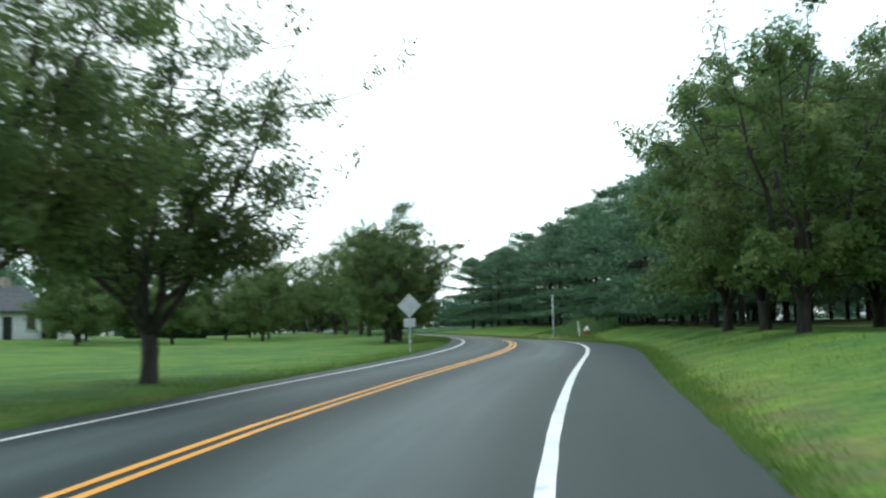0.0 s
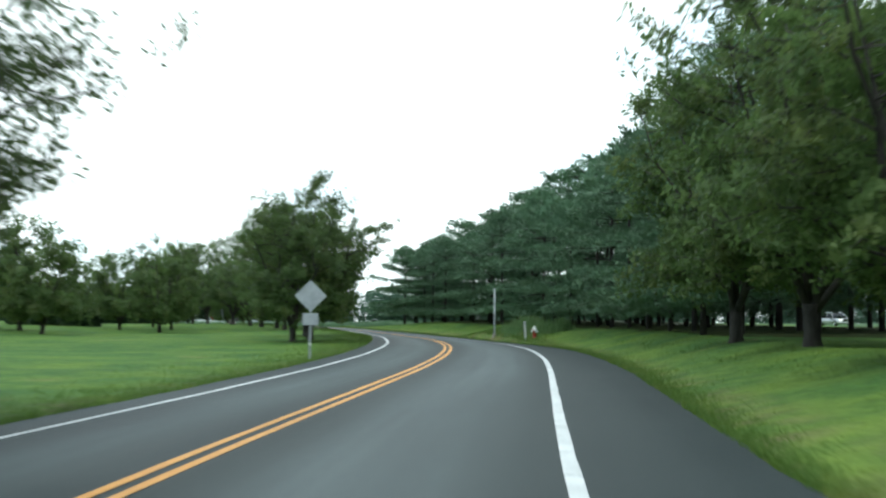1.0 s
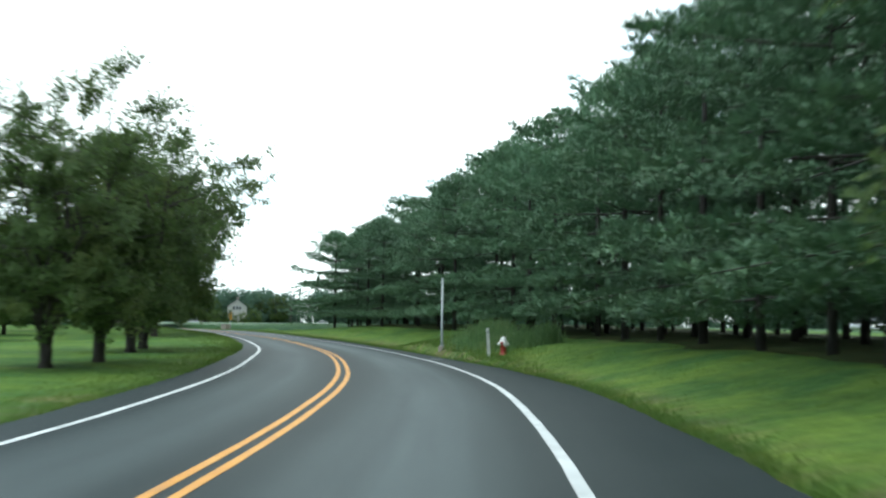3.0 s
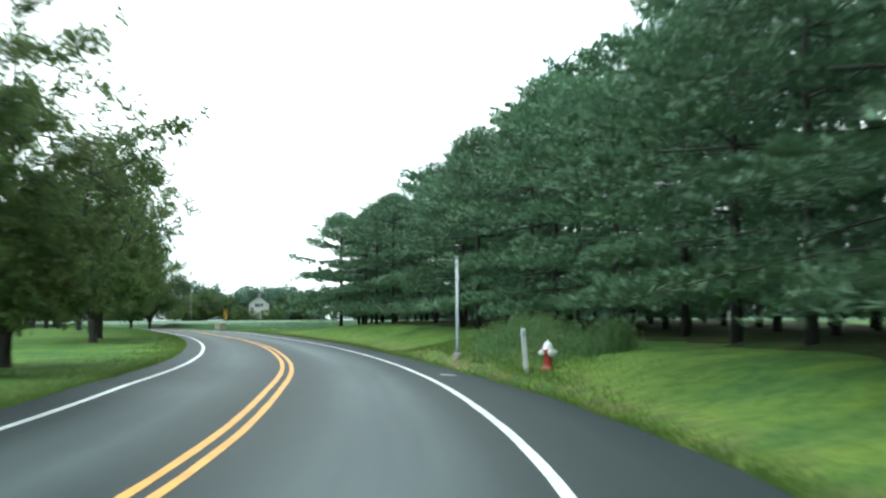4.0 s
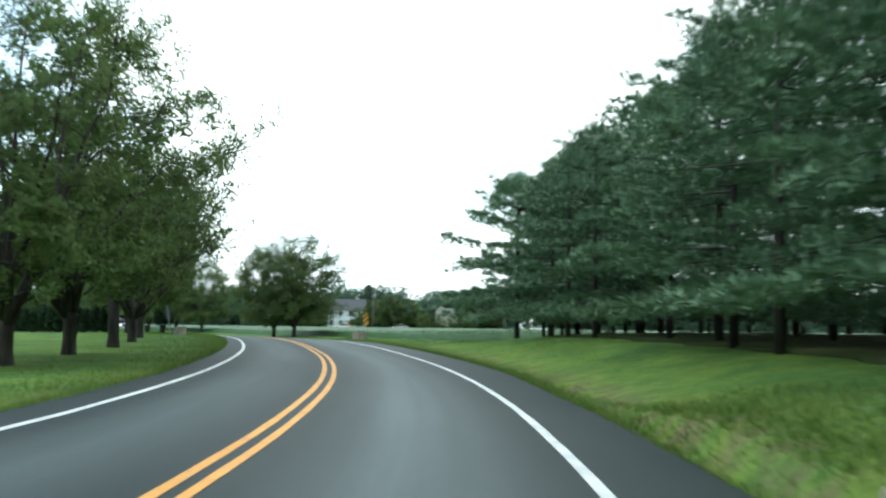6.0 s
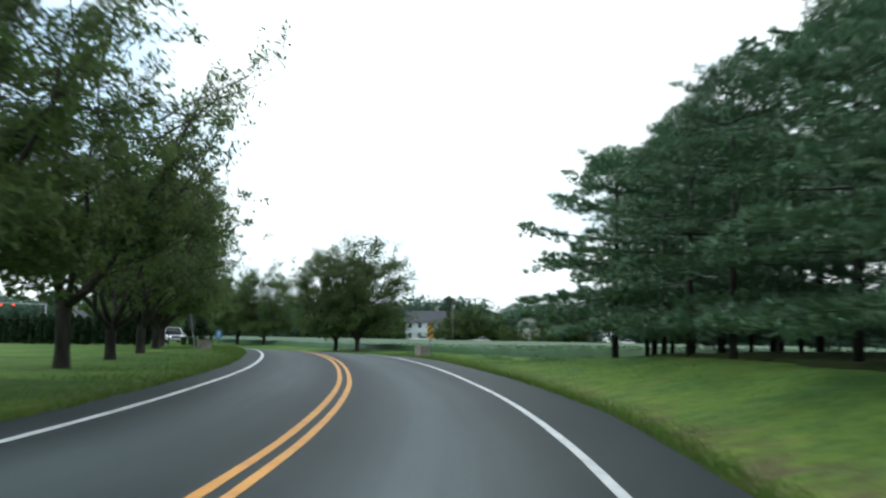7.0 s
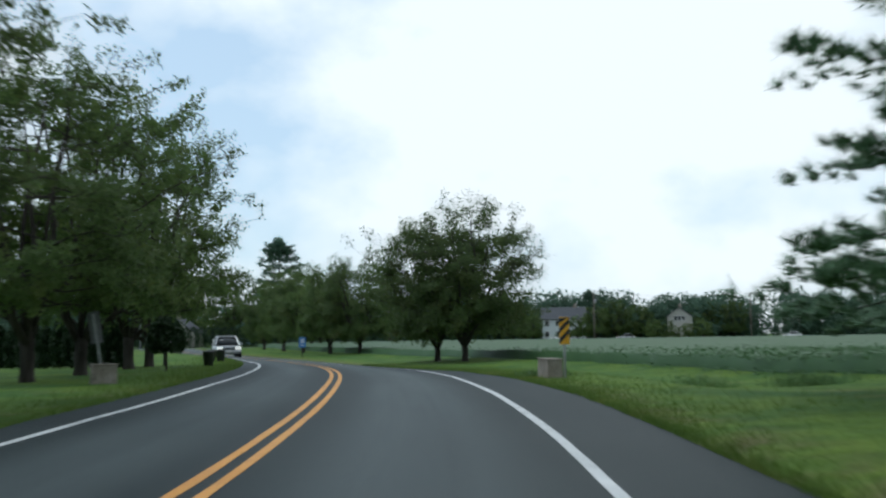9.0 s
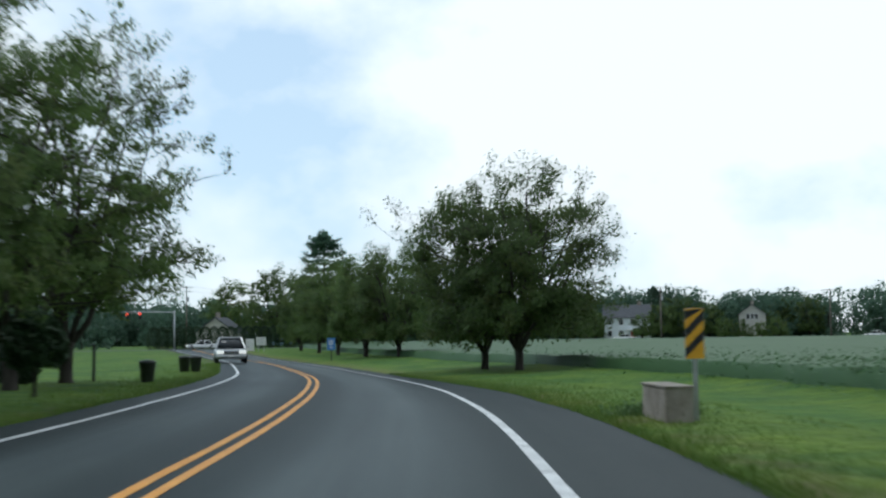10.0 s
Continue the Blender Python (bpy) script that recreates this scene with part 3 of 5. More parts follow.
def pine_tree(seed, tall, radius, clear, needles, wide=0.03, tier=1.7, material=None):
    """Trunk with tiers of level boughs; each bough carries a broad, flat, feathery pad of needle tufts, with air below it."""
    rng = np.random.default_rng(seed)
    wood = Heap()
    wood.tube([(0, 0, -0.3), (0, 0, tall * 0.3), (0.05, 0, tall * 0.65), (0, 0.03, tall * 0.95)], [0.14, 0.12, 0.08, 0.02], 8)
    spots, dirs = [], []
    z = clear
    while z < tall * 0.94:
        u = max(0.0, (z - clear) / (tall - clear))
        reach = radius * (1.0 - u ** 1.3) ** 0.75 * (0.86 + 0.14 * min(1, u * 8)) + 0.35
        first = rng.uniform(0, 2 * math.pi)
        count = int(rng.integers(4, 7))
        for k in range(count):
            yaw = first + 2 * math.pi * (k + rng.uniform(-0.3, 0.3)) / count
            ln = reach * rng.uniform(0.66, 1.12)
            d = np.array([math.cos(yaw), math.sin(yaw), 0])
            sd = np.array([-d[1], d[0], 0])
            a = np.array([0, 0, z + (rng.uniform(-0.16, 0.16) if u > 0.06 else rng.uniform(-0.25, 0.75))])
            rise = ln * (0.0 + 0.50 * u ** 1.3) * rng.uniform(0.6, 1.4)
            droop = -0.13 * ln * (1 - u) * rng.uniform(0.4, 1.7)
            bough = [a + d * ln * w + np.array([0, 0, rise * w ** 1.7 + droop * w ** 1.5]) for w in (0, 0.35, 0.7, 1.0)]
            wood.tube(bough, [0.042, 0.03, 0.018, 0.008], 4, False)
            # side shoots in one plane; tufts sit close along them
            shoots, buds = 11, 5
            w0 = np.concatenate([np.linspace(0.22, 0.93, shoots - 1) + rng.uniform(-0.04, 0.04, shoots - 1), [0.97]])
            side = np.concatenate([np.where(np.arange(shoots - 1) % 2, 1.0, -1.0) * rng.uniform(0.6, 1.05, shoots - 1), [0.0]])
            w, sv = np.repeat(w0, buds), np.repeat(side, buds)
            along = np.tile(np.linspace(0.18, 1.0, buds), shoots) + rng.uniform(-0.07, 0.07, shoots * buds)
            line = np.array(bough)
            j = np.minimum((w * 3).astype(int), 2)
            p = line[j] + (line[j + 1] - line[j]) * (w * 3 - j)[:, None]
            off = sv * along * (0.46 * ln * np.sin(math.pi * (0.16 + 0.66 * w)) + 0.12)
            ahead = 0.62 * np.abs(off) + np.where(np.abs(sv) < 0.1, 0.45 * along, 0)
            p = p + sd * off[:, None] + d * ahead[:, None]
            p[:, 2] += rng.normal(0.04, 0.07, len(p)) - 0.16 * np.abs(off)
            way = d * 0.7 + sd * (sv * 0.65)[:, None] + np.array([0, 0, 0.32])
            per = max(3, int(needles * (ln / radius) ** 1.5 / len(p)))
            spots.append(np.repeat(p, per, 0) + rng.normal(0, 0.035, (len(p) * per, 3)))
            dirs.append(np.repeat(way, per, 0))
        z += tier * rng.uniform(0.85, 1.15) * (1.0 - 0.42 * u)
    # the rounded head: short upright shoots
    n = int(needles * 1.6)
    yaw, r = rng.uniform(0, 2 * math.pi, n), rng.uniform(0, 1, n) ** 0.6 * radius * 0.34
    spots.append(np.stack([r * np.cos(yaw), r * np.sin(yaw), tall * (1.0 - 0.15 * (r / (radius * 0.34)) ** 2) - rng.uniform(0, 0.8, n)], 1))
    dirs.append(np.stack([np.cos(yaw) * 0.5, np.sin(yaw) * 0.5, np.full(n, 0.9)], 1))
    c, a = np.vstack(spots), np.vstack(dirs)
    n = len(c)
    a = a + rng.normal(0, 0.5, (n, 3)) * np.array([1, 1, 0.5])
    a /= np.linalg.norm(a, axis=1)[:, None]
    b = np.cross(a, np.array([0, 0, 1.0]) + rng.normal(0, 0.3, (n, 3)))
    b /= np.linalg.norm(b, axis=1)[:, None] + 1e-9
    s = rng.uniform(0.20, 0.36, (n, 1))
    v = np.stack([c - b * wide, c + b * wide, c + a * s], 1).reshape(-1, 3)
    return wood.mesh("trunk", PINE_BARK, True), array_mesh("crown", v, np.arange(n * 3).reshape(-1, 3), material or NEEDLE)


def tree_thing(name, meshes, label, category, group, at):
    ob = thing(name, label, category, group, at)
    part("trunk", meshes[0], None, ob)
    part("crown", meshes[1], None, ob)
    return ob


BROAD = [broad_tree(11, 8.2, 3.5, 0.9, 27000, 0.125), broad_tree(12, 7.8, 3.3, 0.8, 26000, 0.125),
         broad_tree(13, 8.6, 3.7, 1.0, 29000, 0.125), broad_tree(14, 7.4, 3.5, 0.8, 26000, 0.125)]
ROW_TREES = [broad_tree(51, 9.6, 4.3, 1.1, 27000, 0.125, 7, 9, 6, skirt=0.9, straggle=8), broad_tree(52, 9.9, 4.6, 1.2, 28000, 0.125, 8, 9, 6, skirt=1.0, straggle=8),
             broad_tree(53, 9.6, 4.6, 1.2, 23000, 0.12, 8, 8, 6, skirt=1.9, straggle=7)]
FIELD_TREES = [broad_tree(61, 9.0, 5.2, 1.0, 44000, 0.13, 10, 11, 6, skirt=0.7, loose=0.19, dome=0.3, straggle=8), broad_tree(62, 8.9, 4.8, 1.0, 38000, 0.13, 9, 11, 6, skirt=0.7, loose=0.19, dome=0.3)]
HIGH = broad_tree(55, 10.4, 5.0, 1.7, 21000, 0.12, 8, 8, 6, skirt=1.9, straggle=7)
AIRY = broad_tree(54, 8.6, 4.2, 1.2, 6500, 0.12, 7, 7, 5, skirt=1.6, straggle=6)
BIG = broad_tree(21, 10.6, 4.9, 1.3, 42000, 0.105, 9, 9, 7, skirt=1.6, loose=0.17, straggle=9)
FAR_TREES = [broad_tree(71 + k, 7.6 + 0.5 * k, 3.4 + 0.2 * k, 0.9, 8500, 0.25, 6, 7, 4, loose=0.22) for k in range(4)]
PINES = [pine_tree(31, 9.8, 4.5, 1.6, 1500, 0.023), pine_tree(32, 10.4, 4.7, 2.0, 1550, 0.023), pine_tree(33, 9.3, 4.3, 1.4, 1450, 0.023), pine_tree(34, 8.6, 4.15, 1.6, 1900, 0.022, 1.2)]
BACK_PINES = [pine_tree(35, 11.6, 4.5, 1.8, 260, 0.065), pine_tree(36, 12.4, 4.6, 1.9, 260, 0.065)]

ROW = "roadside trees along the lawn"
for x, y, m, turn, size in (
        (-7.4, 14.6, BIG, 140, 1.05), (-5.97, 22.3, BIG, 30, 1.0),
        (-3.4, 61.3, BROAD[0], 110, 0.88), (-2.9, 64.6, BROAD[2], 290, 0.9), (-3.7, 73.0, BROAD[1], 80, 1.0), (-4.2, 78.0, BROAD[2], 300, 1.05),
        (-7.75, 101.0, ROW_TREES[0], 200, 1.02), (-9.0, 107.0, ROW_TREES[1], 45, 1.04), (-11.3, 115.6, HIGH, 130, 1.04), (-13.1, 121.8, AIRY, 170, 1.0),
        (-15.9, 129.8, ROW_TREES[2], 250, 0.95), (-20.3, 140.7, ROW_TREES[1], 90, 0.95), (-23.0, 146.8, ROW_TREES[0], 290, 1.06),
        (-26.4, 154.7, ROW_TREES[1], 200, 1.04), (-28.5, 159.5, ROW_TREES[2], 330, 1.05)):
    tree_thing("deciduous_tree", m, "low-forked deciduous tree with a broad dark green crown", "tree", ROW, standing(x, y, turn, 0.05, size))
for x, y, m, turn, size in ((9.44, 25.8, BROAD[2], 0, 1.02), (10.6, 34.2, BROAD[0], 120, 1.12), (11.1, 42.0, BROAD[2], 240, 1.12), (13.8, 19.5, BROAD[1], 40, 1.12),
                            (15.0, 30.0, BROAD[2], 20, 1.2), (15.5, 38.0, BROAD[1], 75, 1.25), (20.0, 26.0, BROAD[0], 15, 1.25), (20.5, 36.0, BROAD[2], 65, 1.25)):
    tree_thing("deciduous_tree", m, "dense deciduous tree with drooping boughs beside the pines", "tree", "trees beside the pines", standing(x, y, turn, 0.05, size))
for x, y, m, turn, size in ((-25.0, 187.4, FIELD_TREES[1], 0, 1.04), (-22.1, 183.8, FIELD_TREES[0], 60, 1.08), (-42.4, 217.8, FIELD_TREES[1], 20, 1.05), (-47.3, 222.3, BROAD[3], 100, 1.25),
                            (-55.0, 233.0, FIELD_TREES[0], 210, 1.02), (-63.0, 245.0, BROAD[0], 310, 1.2), (-74.0, 262.0, BROAD[1], 10, 1.25)):
    tree_thing("deciduous_tree", m, "round-crowned deciduous tree on grass beside the crop field", "tree", "trees beside the crop field", standing(x, y, turn, 0.05, size))

rng = np.random.default_rng(5)
spots = [(1.6, 135.4, PINES[3], 1.0), (3.0, 143.0, PINES[3], 1.0), (4.6, 137.2, PINES[3], 1.1), (5.6, 132.4, PINES[3], 1.1), (8.0, 140.0, PINES[3], 1.15), (6.6, 146.5, PINES[3], 0.95)]
for row, off in enumerate((0.0, 3.6, 7.6, 12.0)):
    y = 48.5 + 1.9 * row
    while y < (131.0 if row == 0 else 141.0):
        u = 10.3 + 0.4 * math.sin(y * 0.35) + off + rng.uniform(-0.5, 0.5)
        size = rng.uniform(0.9, 1.06) * (1.0 - 0.14 * float(smooth(108, 122, y)) - 0.10 * float(smooth(126, 136, y)))
        spots.append((float(centre(y)) + u * float(shear(y)), y, PINES[int(rng.integers(0, 3))] if row == 0 else BACK_PINES[int(rng.integers(0, 2))], size))
        y += rng.uniform(3.9, 5.0)
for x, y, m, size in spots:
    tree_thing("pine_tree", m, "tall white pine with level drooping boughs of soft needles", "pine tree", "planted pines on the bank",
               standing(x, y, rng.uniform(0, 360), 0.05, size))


# ---- verges, crop field and far woods ----
def scatter_blades(name, spots, tall, wide, rng, material, lean=0.35):
    """Upright tapering blades at the spots (x, y)."""
    spots = np.asarray(spots)
    n = len(spots)
    z = height(spots[:, 0], spots[:, 1])
    h = tall * rng.uniform(0.5, 1.4, n)
    yaw = rng.uniform(0, 2 * math.pi, n)
    wx, wy = np.cos(yaw) * wide, np.sin(yaw) * wide
    lx, ly = rng.normal(0, lean, n) * h, rng.normal(0, lean, n) * h
    v = np.stack([np.stack([spots[:, 0] - wx, spots[:, 1] - wy, z - 0.03], 1), np.stack([spots[:, 0] + wx, spots[:, 1] + wy, z - 0.03], 1),
                  np.stack([spots[:, 0] + lx, spots[:, 1] + ly, z + h], 1)], 1).reshape(-1, 3)
    return array_mesh(name, v, np.arange(3 * n).reshape(-1, 3), material)


def verge_grass():
    rng = np.random.default_rng(77)
    spots = []
    n = 150000
    y = rng.uniform(2, 185, n)
    side = rng.uniform(size=n) < 0.62
    d = rng.exponential(0.9, n)
    er = np.interp(y, EDGE_Y, EDGE_R)
    el = np.interp(y, EDGE_Y, EDGE_L)
    u = np.where(side, er + d - 0.04, el - d + 0.04)
    x = centre(y) + u * shear(y)
    keep = d < 6
    tagged(new("grass", scatter_blades("grass", np.stack([x, y], 1)[keep], 0.085, 0.012, rng, BLADE, 0.5)),
           "uneven green grass blades along the road's edges", "grass", kind="stuff")


verge_grass()


def field():
    """A low dense crop: a bumpy canopy with leaves over it, in faint rows."""
    rng = np.random.default_rng(8)
    verts, faces = [], []
    ys = list(np.arange(148.5, 230, 1.1)) + list(np.arange(230, 400, 3.5))
    cols = 70
    for y in ys:
        x0 = float(np.interp(y, (148, 153, 163, 171.5, 180, 192, 202, 219, 260, 319, 400), (0.4, -2.7, -7.0, -10.9, -16.4, -24.0, -32.0, -43.0, -70.0, -105.0, -135.0))) + 0.5 * noise.noise((y * 0.3, 0, 0))
        for c in range(cols):
            x = x0 + (150.0 - x0) * (c / (cols - 1)) ** 1.7
            edge = 0.0 if (c == 0 or y == ys[0]) else 1.0
            h = 0.52 + 0.05 * noise.noise((x * 0.9, y * 0.9, 2)) + 0.03 * math.sin(x * 2.1 + y * 0.4)
            verts.append((x, y + 0.4 * noise.noise((x * 0.4, 9, y)), float(height(x, y)) + edge * h - 0.02))
    faces = [(r * cols + c, r * cols + c + 1, (r + 1) * cols + c + 1, (r + 1) * cols + c) for r in range(len(ys) - 1) for c in range(cols - 1)]
    base = np.array(verts)
    n = 45000
    i = np.minimum((rng.exponential(14.0, n) * cols).astype(int) + rng.integers(0, cols, n), len(base) - 1)
    p = base[i] + rng.normal(0, 0.55, (n, 3)) * np.array([1, 1, 0.10])
    p[:, 2] = np.maximum(p[:, 2], height(p[:, 0], p[:, 1]) + 0.1)
    lv, lf = leaf_cards(p, 0.03, 1, 0.13, rng, heart=(-40.0, 250.0, -4000.0))
    tagged(new("crop_field", array_mesh("crop_field", np.vstack([base, lv]), np.vstack([np.array(faces)[:, [0, 1, 2]], np.array(faces)[:, [0, 2, 3]], lf + len(base)]), CROP, True)),
           "wide field of low dense green crop plants", "crop field", kind="stuff")


field()


def woods(name, path, depth, tall, count, label, seed, material=None, size=0.74, per=10):
    """A belt of far trees along a line: many leafy clumps of uneven height, on trunks; leaves haze-tinted by default.
    """
    rng = np.random.default_rng(seed)
    path = np.array(path, float)
    seg = np.linalg.norm(np.diff(path, axis=0), axis=1)
    run = np.concatenate([[0], np.cumsum(seg)])
    centres, wood = [], Heap()
    for _ in range(count):
        s = rng.uniform(0, run[-1])
        x, y = np.interp(s, run, path[:, 0]) + rng.normal(0, depth), np.interp(s, run, path[:, 1]) + rng.normal(0, depth)
        h, r = tall * rng.uniform(0.68, 1.12), tall * rng.uniform(0.3, 0.48)
        z = float(height(x, y))
        wood.tube([(x, y, z - 0.3), (x, y, z + h * 0.6)], [0.25, 0.12], 5, False)
        for _ in range(42):
            d = rng.normal(0, 1, 3)
            d /= np.linalg.norm(d)
            w = rng.uniform(0.35, 1.0) ** 0.5
            centres.append((x + d[0] * r * w, y + d[1] * r * w, z + h * 0.5 + d[2] * h * 0.5 * w))
        for _ in range(10):
            centres.append((x + rng.normal(0, r * 0.6), y + rng.normal(0, r * 0.6), z + rng.uniform(0.1, 0.22 * h)))
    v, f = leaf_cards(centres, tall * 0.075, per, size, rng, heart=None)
    ob = tagged(new(name, array_mesh(name, v, f, material or LEAF_HAZED)), label, "woods", kind="stuff")
    part("trunks", wood, BARK, ob)
    return ob


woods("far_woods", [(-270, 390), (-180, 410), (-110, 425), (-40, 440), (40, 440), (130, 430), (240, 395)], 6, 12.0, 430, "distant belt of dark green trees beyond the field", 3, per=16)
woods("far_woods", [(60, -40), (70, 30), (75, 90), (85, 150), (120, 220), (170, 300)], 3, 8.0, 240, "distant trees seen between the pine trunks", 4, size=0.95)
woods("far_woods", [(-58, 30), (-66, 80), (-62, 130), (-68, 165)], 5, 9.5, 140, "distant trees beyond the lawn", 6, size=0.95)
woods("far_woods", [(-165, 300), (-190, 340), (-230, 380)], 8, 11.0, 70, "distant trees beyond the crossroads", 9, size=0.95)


def single_tree(x, y, m, size, label):
    return tree_thing("deciduous_tree", m, label, "tree", "trees round the lawn", standing(x, y, (x * 37) % 360, 0.05, size))


for x, y, k, size in ((-19.5, 78, 1, 1.0), (-24, 88, 0, 1.25), (-28, 84, 3, 1.4), (-31, 95, 2, 1.0), (-20.5, 101, 1, 1.0), (-26, 112, 3, 1.0), (-33, 72, 0, 1.1), (-17.5, 106, 2, 0.95), (-15.8, 93, 3, 1.0), (-21.5, 118, 0, 1.1), (-35, 104, 1, 1.15), (-23.5, 70, 2, 0.9)):
    single_tree(x, y, FAR_TREES[k], size * 0.8, "deciduous tree standing on the lawn behind the road")


# ---- roadside things ----
def sign_post(heap, x, y, z0, z1, flange=0.035):
    """A channel-section steel post."""
    heap.box((x - flange, y - 0.006, z0), (x + flange, y + 0.006, z1))
    heap.box((x - flange, y, z0), (x - flange + 0.008, y + 0.035, z1))
    heap.box((x + flange - 0.008, y, z0), (x + flange, y + 0.035, z1))


def plate(heap, outline, thick, m=None):
    """A thin plate with a bevelled rim from an outline in x, z."""
    bm = bmesh.new()
    f = bm.faces.new([bm.verts.new((x, 0, z)) for x, z in outline])
    r = bmesh.ops.extrude_face_region(bm, geom=[f])
    bmesh.ops.translate(bm, verts=[v for v in r["geom"] if isinstance(v, bmesh.types.BMVert)], vec=(0, thick, 0))
    bmesh.ops.recalc_face_normals(bm, faces=bm.faces[:])
    heap.take(bm, m)


def rounded(outline, r=0.04, steps=4):
    out, n = [], len(outline)
    for i in range(n):
        p, a, b = Vector(outline[i]), Vector(outline[i - 1]), Vector(outline[(i + 1) % n])
        u, w = (a - p).normalized() * r, (b - p).normalized() * r
        for k in range(steps + 1):
            t = k / steps
            out.append(tuple(p + u * (1 - t) ** 2 + w * t ** 2))
    return out


def warning_sign():
    at = standing(-1.3, 44.5, 8)
    ob = thing("road_sign", "back of a diamond warning sign with a small plate", "road sign", at=at)
    h = Heap()
    sign_post(h, 0, 0.02, -0.4, 2.35)
    part("post", h, STEEL, ob, "galvanised channel post")
    h, c, r = Heap(), 1.93, 0.49
    plate(h, rounded([(0, c - r), (r, c), (0, c + r), (-r, c)]), 0.004)
    part("diamond_panel", h, SIGN_BACK, ob, "bare grey metal back of the diamond")
    h = Heap()
    plate(h, rounded([(-0.24, 1.04), (0.24, 1.04), (0.24, 1.40), (-0.24, 1.40)], 0.03), 0.004)
    part("plate", h, SIGN_BACK, ob, "small square grey metal plate")
    for z in (1.14, 1.32, 1.65, 2.2):
        h = Heap()
        h.tube([(0, -0.03, z), (0, 0.0, z)], [0.011, 0.011], 6)
        part("bolt", h, STEEL, ob)
    h = Heap()
    h.box((-0.03, -0.012, 0.42), (0.03, -0.004, 0.52))
    part("reflector", h, WHITE, ob, "small pale reflector strip")


warning_sign()


def hydrant():
    ob = thing("fire_hydrant", "red fire hydrant with white bonnet and nozzle caps in grass", "fire hydrant", at=standing(9.0, 75.8, 20))
    h = Heap()
    h.lathe([(0.16, -0.1), (0.16, 0.02), (0.115, 0.04), (0.105, 0.06), (0.105, 0.33), (0.12, 0.35), (0.125, 0.40), (0.145, 0.41), (0.145, 0.44)])
    part("barrel", h, RED, ob, "faded red cast-iron barrel", True)
    h = Heap()
    h.lathe([(0.145, 0.44), (0.145, 0.46), (0.12, 0.48), (0.115, 0.52), (0.095, 0.57), (0.06, 0.61), (0.03, 0.625)])
    bonnet = part("bonnet", h, WHITE, ob, "white domed bonnet", True)
    h = Heap()
    h.lathe([(0.03, 0.62), (0.028, 0.66), (0.02, 0.67)], sides=5)
    part("operating_nut", h, WHITE, bonnet)
    for dx, dy, r in ((-1, 0, 0.055), (1, 0, 0.055), (0, -1, 0.075)):
        h = Heap()
        h.tube([(dx * 0.09, dy * 0.09, 0.37), (dx * 0.155, dy * 0.155, 0.37), (dx * 0.16, dy * 0.16, 0.37), (dx * 0.20, dy * 0.20, 0.37), (dx * 0.21, dy * 0.21, 0.37), (dx * 0.235, dy * 0.235, 0.37)],
               [r * 0.85, r * 0.85, r * 1.15, r * 1.15, r * 0.5, r * 0.5], 10)
        part("nozzle_cap", h, WHITE, ob, "white nozzle cap")
    for k in range(8):
        h = Heap()
        t = k * math.pi / 4 + 0.2
        h.tube([(0.133 * math.cos(t), 0.133 * math.sin(t), 0.40), (0.133 * math.cos(t), 0.133 * math.sin(t), 0.475)], [0.012, 0.012], 6)
        part("bolt", h, RED, ob)


hydrant()


def marker_post():
    ob = thing("marker_post", "leaning white flat marker post in the grass", "post", at=standing(8.52, 76.1, 15) @ pose(0, 0, 0, 0, -4, 0))
    h = Heap()
    h.box((-0.055, -0.02, -0.3), (0.055, 0.02, 1.02), chamfer=0.008)
    post = part("post", h, WHITE, ob)
    h = Heap()
    h.box((-0.045, -0.024, 0.82), (0.045, -0.0205, 0.94))
    part("reflector", h, SIGN_BACK, post, "faded grey reflector")


marker_post()


def steel_pole():
    x, y = 7.35, 84.2
    ob = thing("steel_pole", "bare galvanised steel pole on a small concrete footing", "pole", at=standing(x, y))
    h = Heap()
    h.lathe([(0.16, -0.3), (0.155, 0.10), (0.135, 0.14), (0.05, 0.145)], sides=16)
    part("footing", h, CONCRETE, ob, "round concrete footing", True)
    h = Heap()
    h.box((-0.09, -0.09, 0.145), (0.09, 0.09, 0.17), chamfer=0.006)
    part("base_plate", h, STEEL, ob)
    h = Heap()
    h.tube([(0, 0, 0.16), (0, 0, 0.3), (0, 0, 3.02)], [0.055, 0.052, 0.048], 14)
    pole = part("pole", h, STEEL, ob, "", True)
    h = Heap()
    h.lathe([(0.056, 3.0), (0.058, 3.04), (0.03, 3.07)], sides=14)
    part("cap", h, STEEL, pole, "", True)
    for z in (2.42, 2.85):
        h = Heap()
        h.box((-0.085, -0.06, z), (-0.045, 0.06, z + 0.05), chamfer=0.005)
        part("bracket", h, STEEL, pole, "small clamp bracket")
    for a in (45, 135, 225, 315):
        h = Heap()
        c, s = 0.07 * math.sqrt(2) * math.cos(radians(a)), 0.07 * math.sqrt(2) * math.sin(radians(a))
        h.tube([(c, s, 0.165), (c, s, 0.2)], [0.014, 0.014], 6)
        part("bolt", h, STEEL, ob)


steel_pole()


